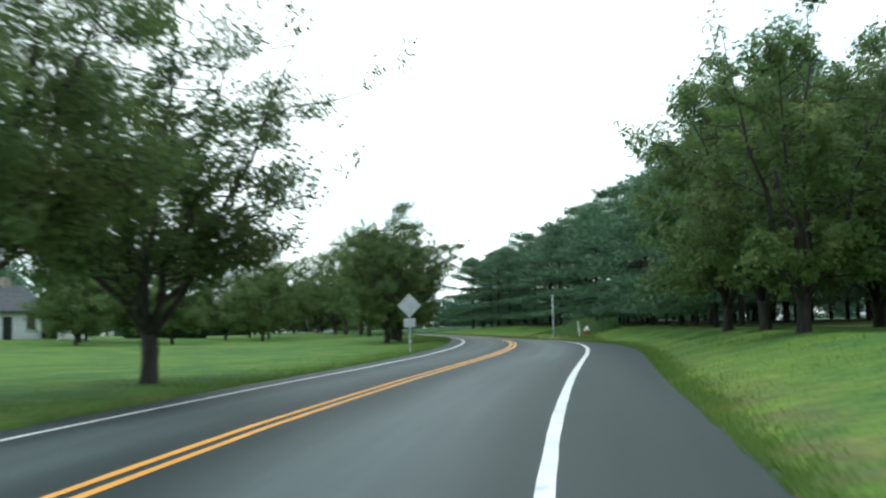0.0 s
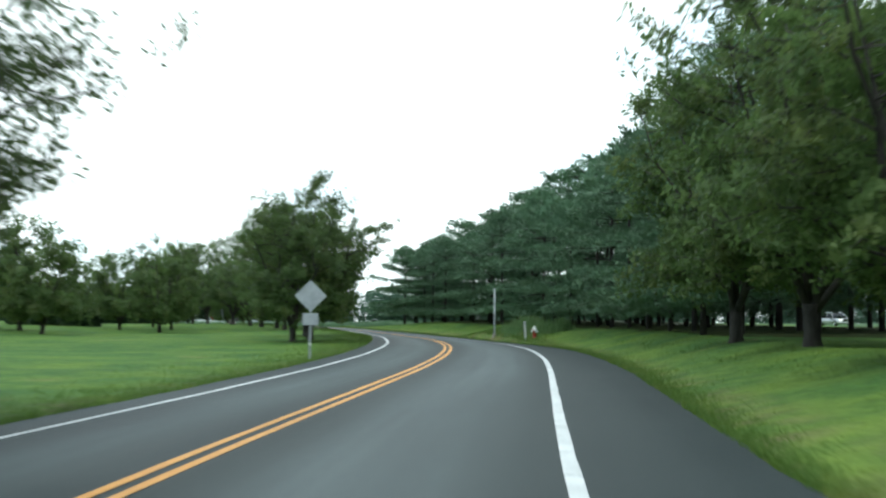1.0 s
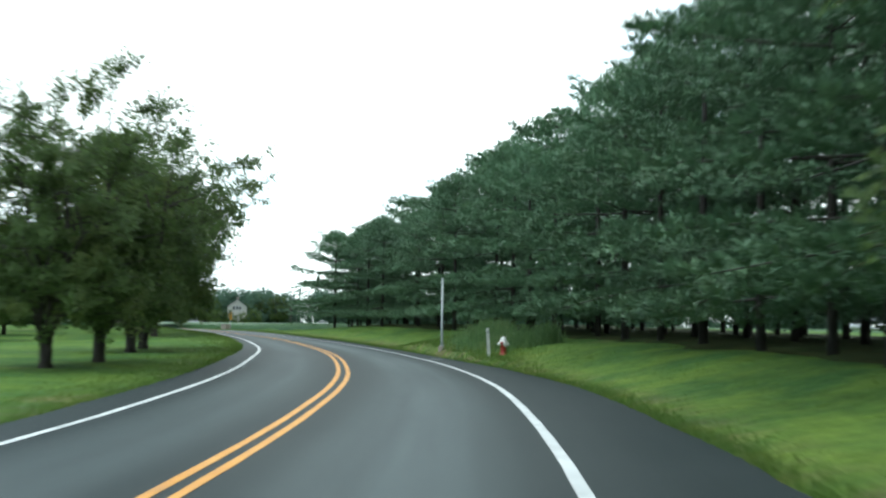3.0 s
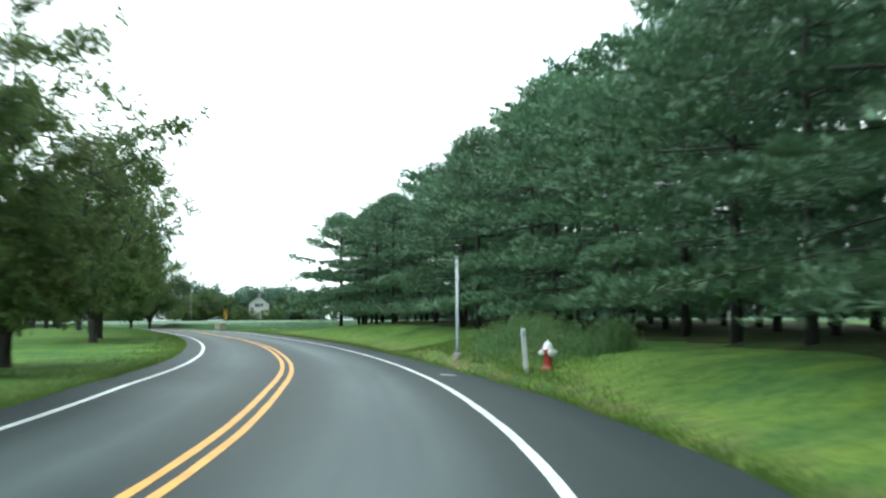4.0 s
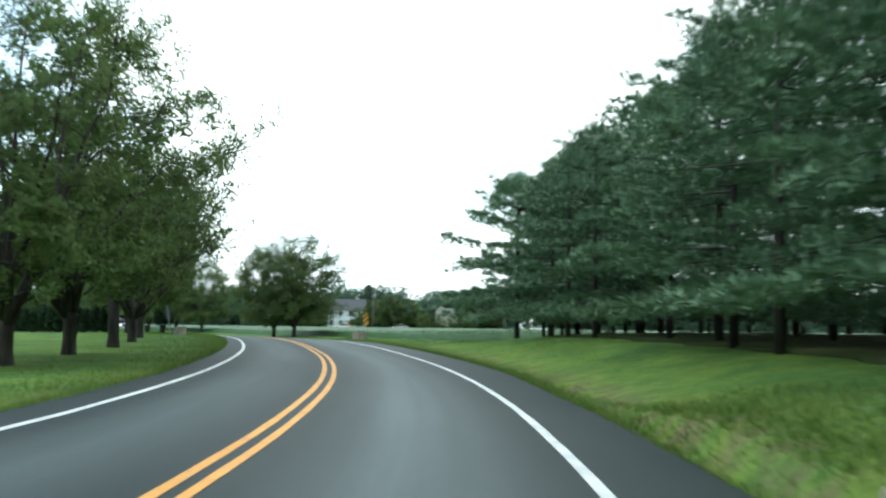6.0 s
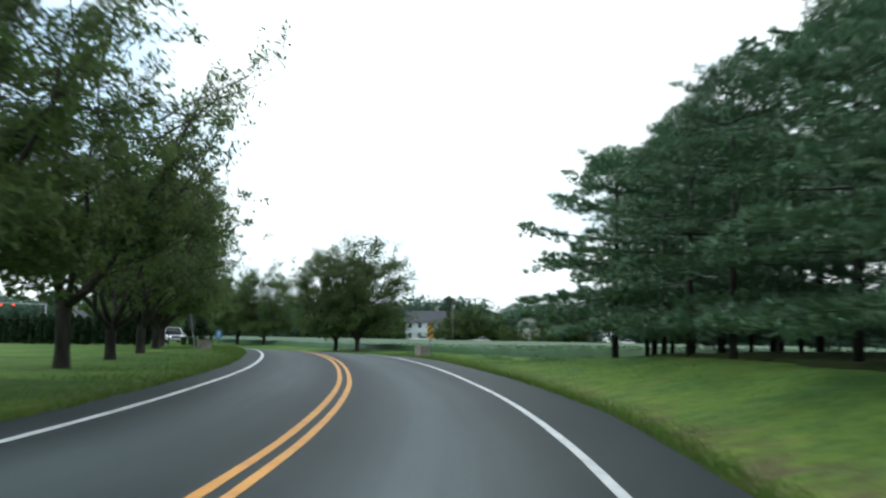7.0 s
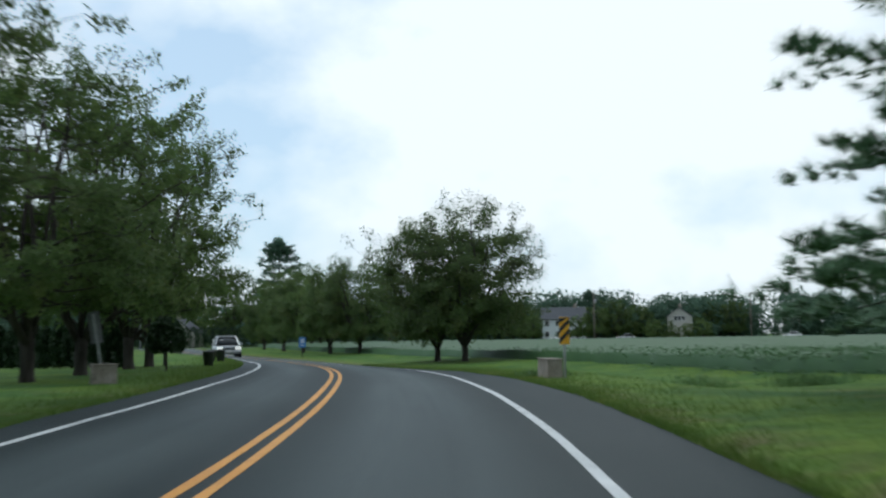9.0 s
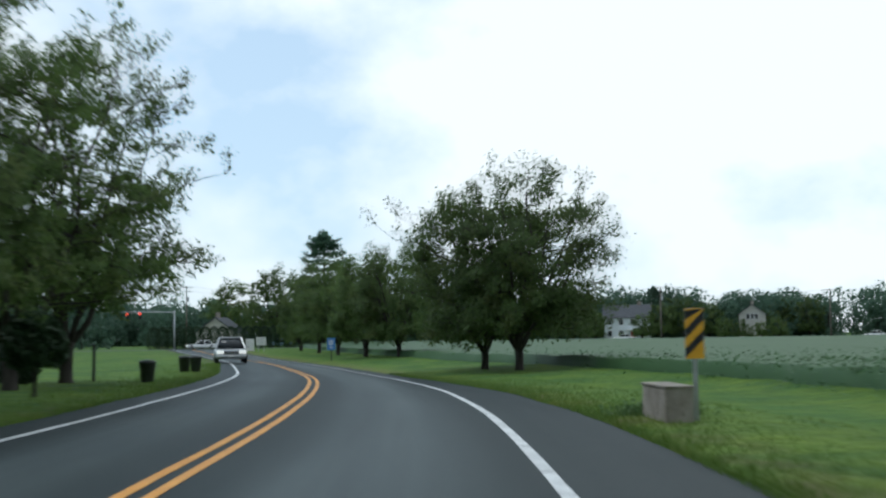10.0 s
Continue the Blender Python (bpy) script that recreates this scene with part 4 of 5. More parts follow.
def weeds(cx, cy, rx, ry, tall, n, seed, label):
    """A clump of tall grasses and leafy stems."""
    rng = np.random.default_rng(seed)
    p = rng.normal(0, 0.5, (n, 2)) * np.array([rx, ry]) + np.array([cx, cy])
    me_spots = p
    z = height(p[:, 0], p[:, 1])
    h = tall * rng.uniform(0.3, 1.15, n) * np.exp(-0.35 * (((p - np.array([cx, cy])) / np.array([rx, ry])) ** 2).sum(1))
    yaw = rng.uniform(0, 2 * math.pi, n)
    w = 0.012
    lx, ly = rng.normal(0, 0.3, n) * h, rng.normal(0, 0.3, n) * h
    def row(dx, dy, dz):
        return np.stack([me_spots[:, 0] + dx, me_spots[:, 1] + dy, z + dz], 1)
    wx, wy = np.cos(yaw) * w, np.sin(yaw) * w
    v = np.stack([row(-wx, -wy, -0.05), row(wx, wy, -0.05), row(lx * 0.4 + wx, ly * 0.4 + wy, h * 0.6), row(lx, ly, h), row(lx * 0.4 - wx, ly * 0.4 - wy, h * 0.6)], 1).reshape(-1, 3)
    f = np.arange(5 * n).reshape(-1, 5)
    tri = np.concatenate([f[:, [0, 1, 2]], f[:, [0, 2, 4]], f[:, [4, 2, 3]]])
    u = rng.uniform(0.3, 1.0, (n, 1))
    tips = row(lx * 0.4, ly * 0.4, h * 0.6) * (1 - u) + row(lx, ly, h) * u
    lv, lf = leaf_cards(tips, 0.04, 1, 0.07, rng)
    lt = lf + len(v)
    return tagged(new("weeds", array_mesh("weeds", np.vstack([v, lv]), np.vstack([tri, lt]), WEED)), label, "weeds", kind="stuff")


weeds(9.4, 83.0, 1.4, 4.0, 0.82, 1500, 41, "tall green weeds and grasses round the posts")
weeds(8.4, 82.5, 0.8, 3.6, 0.36, 900, 42, "rank roadside grass with pale seed heads")
weeds(10.6, 76.6, 0.6, 0.8, 0.9, 450, 43, "bushy clump of tall yellow-green weeds")
weeds(9.7, 78.2, 0.9, 1.8, 0.45, 500, 44, "low rank grass near the hydrant")
weeds(-4.6, 146.2, 0.7, 1.2, 0.32, 420, 45, "low dark rank grass in the shallow ditch")
weeds(-2.2, 147.5, 1.0, 0.9, 0.34, 420, 46, "low rank grass clump in the shallow ditch")
weeds(-9.6, 150.6, 0.8, 0.5, 0.26, 320, 47, "ragged grass at the foot of the headwall")


def headwall(x, y, turn, wide, deep, tall, label):
    ob = thing("culvert_headwall", label, "concrete block", "culvert headwalls", standing(x, y, turn))
    h = Heap()
    bm = bmesh.new()
    bmesh.ops.create_cube(bm, size=1.0)
    for v in bm.verts:
        v.co = Vector((v.co.x * wide, v.co.y * deep, (v.co.z + 0.5) * (tall + 0.4) - 0.4))
    bmesh.ops.subdivide_edges(bm, edges=bm.edges[:], cuts=5, use_grid_fill=True)
    for v in bm.verts:
        v.co += Vector([0.012 * noise.noise(v.co * 5 + Vector((k * 3.7 + x, 0, 0))) for k in range(3)])
    h.take(bm)
    part("wall", h, CONCRETE, ob, "stained weathered concrete")
    h = Heap()
    h.box((-wide / 2 - 0.02, -deep / 2 - 0.02, tall), (wide / 2 + 0.02, deep / 2 + 0.02, tall + 0.035), chamfer=0.01)
    part("coping", h, CONCRETE, ob, "paler concrete coping")


headwall(-9.26, 149.55, 23.5, 0.42, 1.6, 0.54, "low weathered concrete culvert headwall under a striped marker")
headwall(-17.4, 139.6, 40, 0.55, 0.5, 0.44, "low weathered concrete culvert headwall on the lawn's edge")


def striped_marker(x, y, turn, label, back):
    """A tall object marker with slanting stripes; back: seen from behind."""
    ob = thing("object_marker", label, "road sign", at=standing(x, y, turn + (180 if back else 0)) @ pose(0, 0, 0, 0, 9 if back else 0, 0))
    h = Heap()
    sign_post(h, 0, 0.012, -0.3, 1.68)
    part("post", h, STEEL, ob, "galvanised channel post")
    lo, hi, w = 0.96, 1.74, 0.145
    h = Heap()
    plate(h, rounded([(-w, lo), (w, lo), (w, hi), (-w, hi)], 0.03), 0.004)
    panel = part("panel", h, DULL_METAL if back else SIGN_BACK, ob, "grey metal panel")
    h = Heap()
    plate(h, rounded([(-w + 0.004, lo + 0.004), (w - 0.004, lo + 0.004), (w - 0.004, hi - 0.004), (-w + 0.004, hi - 0.004)], 0.028), 0.001, Matrix.Translation((0, -0.003, 0)))
    part("sheeting", h, YELLOW, panel, "yellow reflective sheeting")
    for k in range(3):
        z = lo + 0.02 + k * 0.29
        a = [(-w + 0.004, z), (w - 0.004, z + 0.29), (w - 0.004, z + 0.29 + 0.14), (-w + 0.004, z + 0.14)]
        a = [(px, min(max(pz, lo + 0.01), hi - 0.01)) for px, pz in a]
        h = Heap()
        plate(h, a, 0.001, Matrix.Translation((0, -0.0055, 0)))
        part("stripe", h, BLACK, panel, "slanting black stripe")
    return ob


striped_marker(-8.76, 149.25, 14, "yellow object marker with slanting black stripes on a post", False)
striped_marker(-18.6, 141.4, 30, "leaning dark grey back of an object marker beside the headwall", True)


def dark_post():
    ob = thing("post", "short thin dark post in the grass near the trash cans", "post", at=standing(-28.8, 161.2))
    h = Heap()
    h.tube([(0, 0, -0.3), (0, 0, 0.5), (0.01, 0, 1.1)], [0.05, 0.048, 0.045], 8)
    part("shaft", h, BLACK, ob)
    h = Heap()
    h.lathe([(0.052, 1.09), (0.054, 1.12), (0.02, 1.15)], sides=8)
    part("cap", h, BLACK, ob)


dark_post()


def trash_can(x, y, turn, label):
    ob = thing("trash_can", label, "trash can", "trash cans at the roadside", standing(x, y, turn, 0.0, 0.84))
    h = Heap()
    h.lathe([(0.20, 0), (0.215, 0.02), (0.27, 0.66), (0.285, 0.67), (0.285, 0.70)], sides=20)
    body = part("body", h, BIN, ob, "", True)
    h = Heap()
    h.lathe([(0.295, 0.69), (0.295, 0.72), (0.24, 0.77), (0.06, 0.80), (0.04, 0.80)], sides=20)
    part("lid", h, BIN, ob, "", True)
    for sx in (-1, 1):
        h = Heap()
        h.tube([(sx * 0.27, -0.06, 0.58), (sx * 0.32, -0.06, 0.57), (sx * 0.32, 0.06, 0.57), (sx * 0.27, 0.06, 0.58)], [0.012] * 4, 6)
        part("handle", h, BIN, body)


trash_can(-25.9, 159.8, 10, "dark plastic trash can with lid on the grass")
trash_can(-32.1, 171.3, 60, "dark plastic trash can beside another at the roadside")
trash_can(-31.4, 171.0, 120, "dark plastic trash can with lid by the road edge")


def clipped_shrub(x, y, tall, r, label, name="arborvitae", group="row of clipped evergreens"):
    rng = np.random.default_rng(int(abs(x * 100)))
    ob = thing(name, label, "shrub", group, standing(x, y))
    h = Heap()
    h.tube([(0, 0, -0.1), (0, 0, tall * 0.8)], [0.05, 0.02], 6)
    part("trunk", h, BARK, ob)
    return ob, rng


def evergreen_mesh(seed, tall, r, low):
    rng = np.random.default_rng(seed)
    n = 2600
    z = low + (tall - low) * rng.uniform(0, 1, n) ** 0.9
    u = (z - low) / (tall - low)
    rad = r * np.sqrt(np.maximum(1 - u ** 3, 0.02)) * (0.75 + 0.25 * np.minimum(u * 4, 1)) * rng.uniform(0.75, 1.08, n)
    t = rng.uniform(0, 2 * math.pi, n)
    v, f = leaf_cards(np.stack([rad * np.cos(t), rad * np.sin(t), z], 1), 0.03, 1, 0.13, rng)
    return array_mesh("foliage", v, f, HEDGE)


ARB = [evergreen_mesh(60 + k, 1.85 + 0.12 * k, 0.36, 0.10) for k in range(3)]
for k in range(24):
    x, y = -29.2 - 0.80 * k, 158.6 + 0.26 * k + 0.12 * math.sin(k * 1.7)
    ob, r_ = clipped_shrub(x, y, 2.0, 0.46, "narrow dark evergreen column in a planted row")
    part("foliage", ARB[k % 3], None, ob)
ob, r_ = clipped_shrub(-22.6, 151.0, 1.6, 0.5, "small dark clipped tree on a thin trunk", "ornamental_tree", "")
part("foliage", evergreen_mesh(71, 1.75, 0.62, 0.62), None, ob)


# ---- cars ----
def car(name, at, paint, length, width, tall, hood, boot, label, tall_body=False):
    """hood, boot: where the glass begins and ends, as shares of the length from the front (x)."""
    ob = thing(name, label, "car", at=at)
    L2, W2 = length / 2, width / 2
    belt, sill = tall * 0.56, 0.26
    # body: rounded sections from nose to tail
    x0, x1 = -L2 + hood * length, -L2 + boot * length
    runs = [(-L2, 0.80, belt * 0.70), (-L2 + 0.10, 0.90, belt * 0.80), (-L2 + 0.35, 0.97, belt * 0.88), (x0 - 0.25, 1.0, belt * 0.96), (x0 + 0.2, 1.0, belt),
            (0.0, 1.0, belt), (x1 - 0.2, 1.0, belt * 1.02), (max(x1 + 0.1, L2 - 0.4), 0.97, belt * 1.0), (L2 - 0.08, 0.90, belt * 0.92), (L2, 0.82, belt * 0.78)]
    h, rings = Heap(), []
    for k, (px, wide, zt) in enumerate(runs):
        lo = sill + (0.12 if k in (0, len(runs) - 1) else 0.0)
        w = W2 * wide
        half = [(w * 0.86, lo), (w * 0.97, lo + 0.08), (w, lo + 0.5 * (zt - lo)), (w * 0.985, lo + 0.8 * (zt - lo)), (w * 0.92, zt - 0.03), (w * 0.78, zt)]
        rings.append([(px, y, z) for y, z in half] + [(px, -y, z) for y, z in reversed(half)])
    m = len(rings[0])
    h.add([p for r in rings for p in r], [(i * m + k, i * m + (k + 1) % m, (i + 1) * m + (k + 1) % m, (i + 1) * m + k) for i in range(len(rings) - 1) for k in range(m)]
          + [tuple(range(m))[::-1], tuple(range((len(rings) - 1) * m, len(rings) * m))])
    part("body", h, paint, ob, "", True)
    a, b = x0 + (0.85 if not tall_body else 0.75), x1 - (0.75 if not tall_body else 0.35)
    def cabin(top_in, z0, z1, grow=0.0):
        bm2 = bmesh.new()
        v = [bm2.verts.new(p) for p in ((x0, -W2 + 0.06, z0), (x1, -W2 + 0.06, z0), (x1, W2 - 0.06, z0), (x0, W2 - 0.06, z0),
                                        (a, -W2 + top_in, z1), (b, -W2 + top_in, z1), (b, W2 - top_in, z1), (a, W2 - top_in, z1))]
        for q in ((3, 2, 1, 0), (4, 5, 6, 7), (0, 1, 5, 4), (1, 2, 6, 5), (2, 3, 7, 6), (3, 0, 4, 7)):
            bm2.faces.new([v[i] for i in q])
        bmesh.ops.bevel(bm2, geom=bm2.edges[:], offset=0.05, segments=2, affect="EDGES")
        return bm2
    h = Heap()
    h.take(cabin(0.30, belt - 0.03, tall - 0.05))
    part("windows", h, GLASS_DARK, ob, "dark tinted window glass", True)
    h = Heap()
    h.box((a - 0.05, -W2 + 0.27, tall - 0.09), (b + 0.05, W2 - 0.27, tall), chamfer=0.04)
    part("roof", h, paint, ob, "", True)
    for sy in (-1, 1):
        for p0, p1 in (((x0, belt), (a, tall - 0.04)), ((x1, belt), (b, tall - 0.04)), (((x0 + x1) / 2 + 0.05, belt), ((a + b) / 2 + 0.02, tall - 0.04))):
            h = Heap()
            h.tube([(p0[0], sy * (W2 - 0.055), p0[1] - 0.02), (p1[0], sy * (W2 - 0.29), p1[1])], [0.045, 0.04], 6)
            part("pillar", h, paint, ob)
        h = Heap()
        h.box((x0 + 0.35, sy * (W2 + 0.09) - 0.09, belt + 0.02), (x0 + 0.45, sy * (W2 + 0.09) + 0.09, belt + 0.14), chamfer=0.02)
        part("mirror", h, paint, ob)
        h = Heap()
        h.box((-L2 - 0.015, sy * (W2 - 0.27) - 0.19, belt * 0.68), (-L2 + 0.14, sy * (W2 - 0.27) + 0.19, belt * 0.86), chamfer=0.03)
        part("headlight", h, HEADLAMP, ob, "lit headlight")
        h = Heap()
        h.box((L2 - 0.1, sy * (W2 - 0.24) - 0.16, belt * 0.72), (L2 + 0.012, sy * (W2 - 0.24) + 0.16, belt * 0.92), chamfer=0.03)
        part("tail_light", h, RED, ob, "red tail light")
        for wx in (-L2 + 0.17 * length, L2 - 0.19 * length):
            h = Heap()
            rr = 0.33
            h.tube([(wx, sy * (W2 - 0.22), rr), (wx, sy * (W2 - 0.20), rr), (wx, sy * (W2 - 0.01), rr), (wx, sy * (W2 + 0.005), rr)], [rr * 0.92, rr, rr, rr * 0.92], 22)
            tyre = part("wheel", h, RUBBER, ob, "black tyre")
            h = Heap()
            h.tube([(wx, sy * (W2 - 0.02), rr), (wx, sy * (W2 + 0.012), rr), (wx, sy * (W2 + 0.014), rr)], [rr * 0.62, rr * 0.6, rr * 0.2], 16)
            part("rim", h, CHROME, tyre, "bright wheel rim")
    h = Heap()
    h.box((-L2 - 0.02, -0.42, belt * 0.62), (-L2 + 0.08, 0.42, belt * 0.84), chamfer=0.02)
    grille = part("grille", h, BLACK, ob, "dark grille")
    for k in range(3):
        h = Heap()
        z = belt * (0.66 + 0.06 * k)
        h.box((-L2 - 0.03, -0.4, z), (-L2 - 0.015, 0.4, z + 0.02))
        part("bar", h, CHROME, grille)
    h = Heap()
    h.box((-L2 - 0.045, -W2 + 0.08, 0.34), (-L2 + 0.2, W2 - 0.08, 0.5), chamfer=0.05)
    bumper = part("bumper", h, paint, ob, "", True)
    h = Heap()
    h.box((-L2 - 0.055, -0.17, 0.38), (-L2 - 0.046, 0.17, 0.47))
    part("number_plate", h, WHITE, bumper, "blank pale number plate")


def heading(x, y):
    """Degrees of the road's direction from the x axis."""
    s = float(centre(y + 1) - centre(y - 1)) / 2
    return math.degrees(math.atan2(1, s))


car("car", standing(-41.7, 190.9, heading(0, 190.9)), CAR_SILVER, 4.6, 1.78, 1.5, 0.28, 0.93, "silver car with lit headlights on the road", True)
car("car", standing(-103.3, 286.2, 32), CAR_WHITE, 4.7, 1.8, 1.42, 0.27, 0.86, "white saloon car crossing at the junction")
car("car", standing(-102.4, 309.0, 40), CAR_BLUE, 4.5, 1.8, 1.5, 0.25, 0.9, "pale blue car parked beyond the grass")
for x, y, turn, paint, text in ((46, 108, 95, CAR_WHITE, "white car parked far beyond the pines"), (44, 92, 92, CAR_WHITE, "white car parked far beyond the pines"),
                                (47, 132, 98, CAR_SILVER, "silver car parked far beyond the pines"), (45, 75, 88, CAR_WHITE, "white car parked far beyond the pines"),
                                (-64, 405, 5, CAR_WHITE, "white car parked before a far house"), (-48, 408, 8, CAR_SILVER, "silver car on the far road behind the field"),
                                (-9, 412, 3, CAR_WHITE, "white car on the far road behind the field")):
    car("car", standing(x, y, turn), paint, 4.6, 1.8, 1.5, 0.27, 0.88, text)


# ---- signs, poles and lights at the junction ----
def blue_sign():
    ob = thing("road_sign", "small blue roadside sign on a dark post", "road sign", at=standing(-45.8, 212.6, 25))
    h = Heap()
    sign_post(h, 0, 0.012, -0.3, 1.75)
    part("post", h, BIN, ob)
    h = Heap()
    plate(h, rounded([(-0.3, 0.95), (0.3, 0.95), (0.3, 1.85), (-0.3, 1.85)], 0.04), 0.006)
    panel = part("panel", h, BLUE, ob)
    for k, (w, z) in enumerate(((0.2, 1.62), (0.16, 1.48), (0.2, 1.34), (0.12, 1.12))):
        h = Heap()
        h.box((-w, -0.006, z), (w, -0.002, z + 0.06))
        part("bar", h, WHITE, panel, "white bar of lettering")


blue_sign()


def utility_pole(x, y, tall, arms, label):
    ob = thing("utility_pole", label, "utility pole", "utility poles", standing(x, y, 20))
    h = Heap()
    h.tube([(0, 0, -0.5), (0, 0, tall * 0.5), (0, 0, tall)], [0.17, 0.15, 0.11], 10)
    part("pole", h, WOOD, ob, "", True)
    for k in range(arms):
        z = tall - 0.4 - 0.9 * k
        h = Heap()
        h.box((-1.2, -0.06, z), (1.2, 0.06, z + 0.12), chamfer=0.01)
        arm = part("crossarm", h, WOOD, ob)
        for dx in (-1.05, -0.5, 0.5, 1.05):
            h = Heap()
            h.lathe([(0.03, z + 0.12), (0.05, z + 0.18), (0.03, z + 0.26)], (dx, 0, 0), 8)
            part("insulator", h, CONCRETE, arm)
    h = Heap()
    h.lathe([(0.2, tall * 0.74), (0.22, tall * 0.75), (0.22, tall * 0.81), (0.15, tall * 0.82)], (0.35, 0, 0), 12)
    part("transformer", h, STEEL, ob, "grey metal transformer can", True)
    return ob


POLES = ((-49.3, 372.0, 11.0, 1), (-17.5, 394.4, 10.5, 1), (-97.9, 374.9, 10.5, 1), (-139.4, 338.0, 12.5, 2), (-160.0, 300.0, 11.5, 2))
for x, y, tall, arms in POLES:
    utility_pole(x, y, tall, arms, "weathered wooden utility pole with crossarm")


def wire(a, b, sag):
    h = Heap()
    a, b = Vector(a), Vector(b)
    h.tube([a.lerp(b, k / 12) - Vector((0, 0, sag * 4 * (k / 12) * (1 - k / 12))) for k in range(13)], [0.018] * 13, 4)
    tagged(part("overhead_wire", h, BLACK), "thin dark overhead wire between utility poles", "wire", "overhead wires")


for i, j in ((3, 4), (2, 3), (0, 2), (1, 0)):
    (xa, ya, ta, _), (xb, yb, tb, _) = POLES[i], POLES[j]
    for dz in (-0.2, -1.1):
        wire((xa, ya, float(height(xa, ya)) + ta + dz), (xb, yb, float(height(xb, yb)) + tb + dz), 0.9)


def signal_mast():
    ob = thing("traffic_signal", "traffic signal mast arm with lit red lights", "traffic signal", at=standing(-112.0, 292.0, 0))
    h = Heap()
    h.tube([(0, 0, -0.2), (0, 0, 3), (0, 0, 6.2)], [0.16, 0.14, 0.11], 12)
    part("mast", h, STEEL, ob, "", True)
    h = Heap()
    h.tube([(0, 0, 5.9), (-8, 2.5, 6.15), (-16.5, 5.0, 6.3)], [0.10, 0.08, 0.05], 10)
    part("arm", h, STEEL, ob, "", True)
    for dx in (-8.1, -11.3):
        dy = -dx * 0.305
        h = Heap()
        h.box((dx - 0.18, dy - 0.14, 4.95), (dx + 0.18, dy + 0.14, 6.0), chamfer=0.03)
        head = part("signal_head", h, BLACK, ob, "black signal head")
        for k, mat in enumerate((GLASS_DARK, GLASS_DARK, RED_LENS)):
            z = 5.13 + 0.34 * k
            h = Heap()
            r = 0.18 if k == 2 else 0.13
            h.tube([(dx + 0.07, dy - 0.15, z), (dx + 0.08, dy - 0.17, z)], [r, r * 0.9], 14)
            part("lens", h, mat, head, "lit red lens" if k == 2 else "unlit lens")


signal_mast()


def cabinet(x, y, turn, w, d, tall, label):
    ob = thing("utility_cabinet", label, "cabinet", "utility cabinets", standing(x, y, turn))
    h = Heap()
    h.box((-w / 2 - 0.1, -d / 2 - 0.1, -0.15), (w / 2 + 0.1, d / 2 + 0.1, 0.08), chamfer=0.02)
    part("plinth", h, CONCRETE, ob)
    h = Heap()
    h.box((-w / 2, -d / 2, 0.08), (w / 2, d / 2, tall), chamfer=0.02)
    body = part("body", h, WHITE, ob)
    h = Heap()
    h.box((-w / 2 + 0.06, -d / 2 - 0.015, 0.2), (w / 2 - 0.06, -d / 2 - 0.003, tall - 0.12), chamfer=0.004)
    door = part("door", h, WHITE, body)
    h = Heap()
    h.box((w / 2 - 0.16, -d / 2 - 0.03, tall * 0.5), (w / 2 - 0.12, -d / 2 - 0.016, tall * 0.5 + 0.14))
    part("handle", h, STEEL, ob)


cabinet(-81.8, 263.1, 25, 1.0, 0.7, 1.6, "pale metal utility cabinet on the grass")
ob = thing("road_sign", "white rectangular roadside sign on two posts", "road sign", at=standing(-79.6, 262.0, 25))
for sx in (-0.35, 0.35):
    h = Heap()
    sign_post(h, sx, 0.012, -0.3, 1.6)
    part("post", h, STEEL, ob)
h = Heap()
plate(h, rounded([(-0.6, 0.8), (0.6, 0.8), (0.6, 1.8), (-0.6, 1.8)], 0.05), 0.006)
panel = part("panel", h, WHITE, ob)
for z in (1.05, 1.3, 1.55):
    h = Heap()
    h.box((-0.45, -0.006, z), (0.45, -0.002, z + 0.08))
    part("bar", h, SIGN_BACK, panel, "grey bar of lettering")


def cross_street():
    """The street that the road meets, lying across its end."""
    a = np.array([-101.0, 289.0])
    d = np.array([0.84, 0.54])
    n = np.array([-0.54, 0.84])
    v = []
    for k in range(-14, 5):
        for w in (-5.5, 5.5):
            p = a + d * k * 7 + n * w
            v.append((p[0], p[1], float(height(p[0], p[1])) + 0.03))
    f = [(2 * i, 2 * i + 1, 2 * i + 3, 2 * i + 2) for i in range(18)]
    me = array_mesh("cross_street", v, f, ASPHALT)
    lay = me.uv_layers.new(name="UVMap")
    tagged(new("cross_street", me), "dark asphalt street crossing the end of the road", "road", kind="structure")


cross_street()


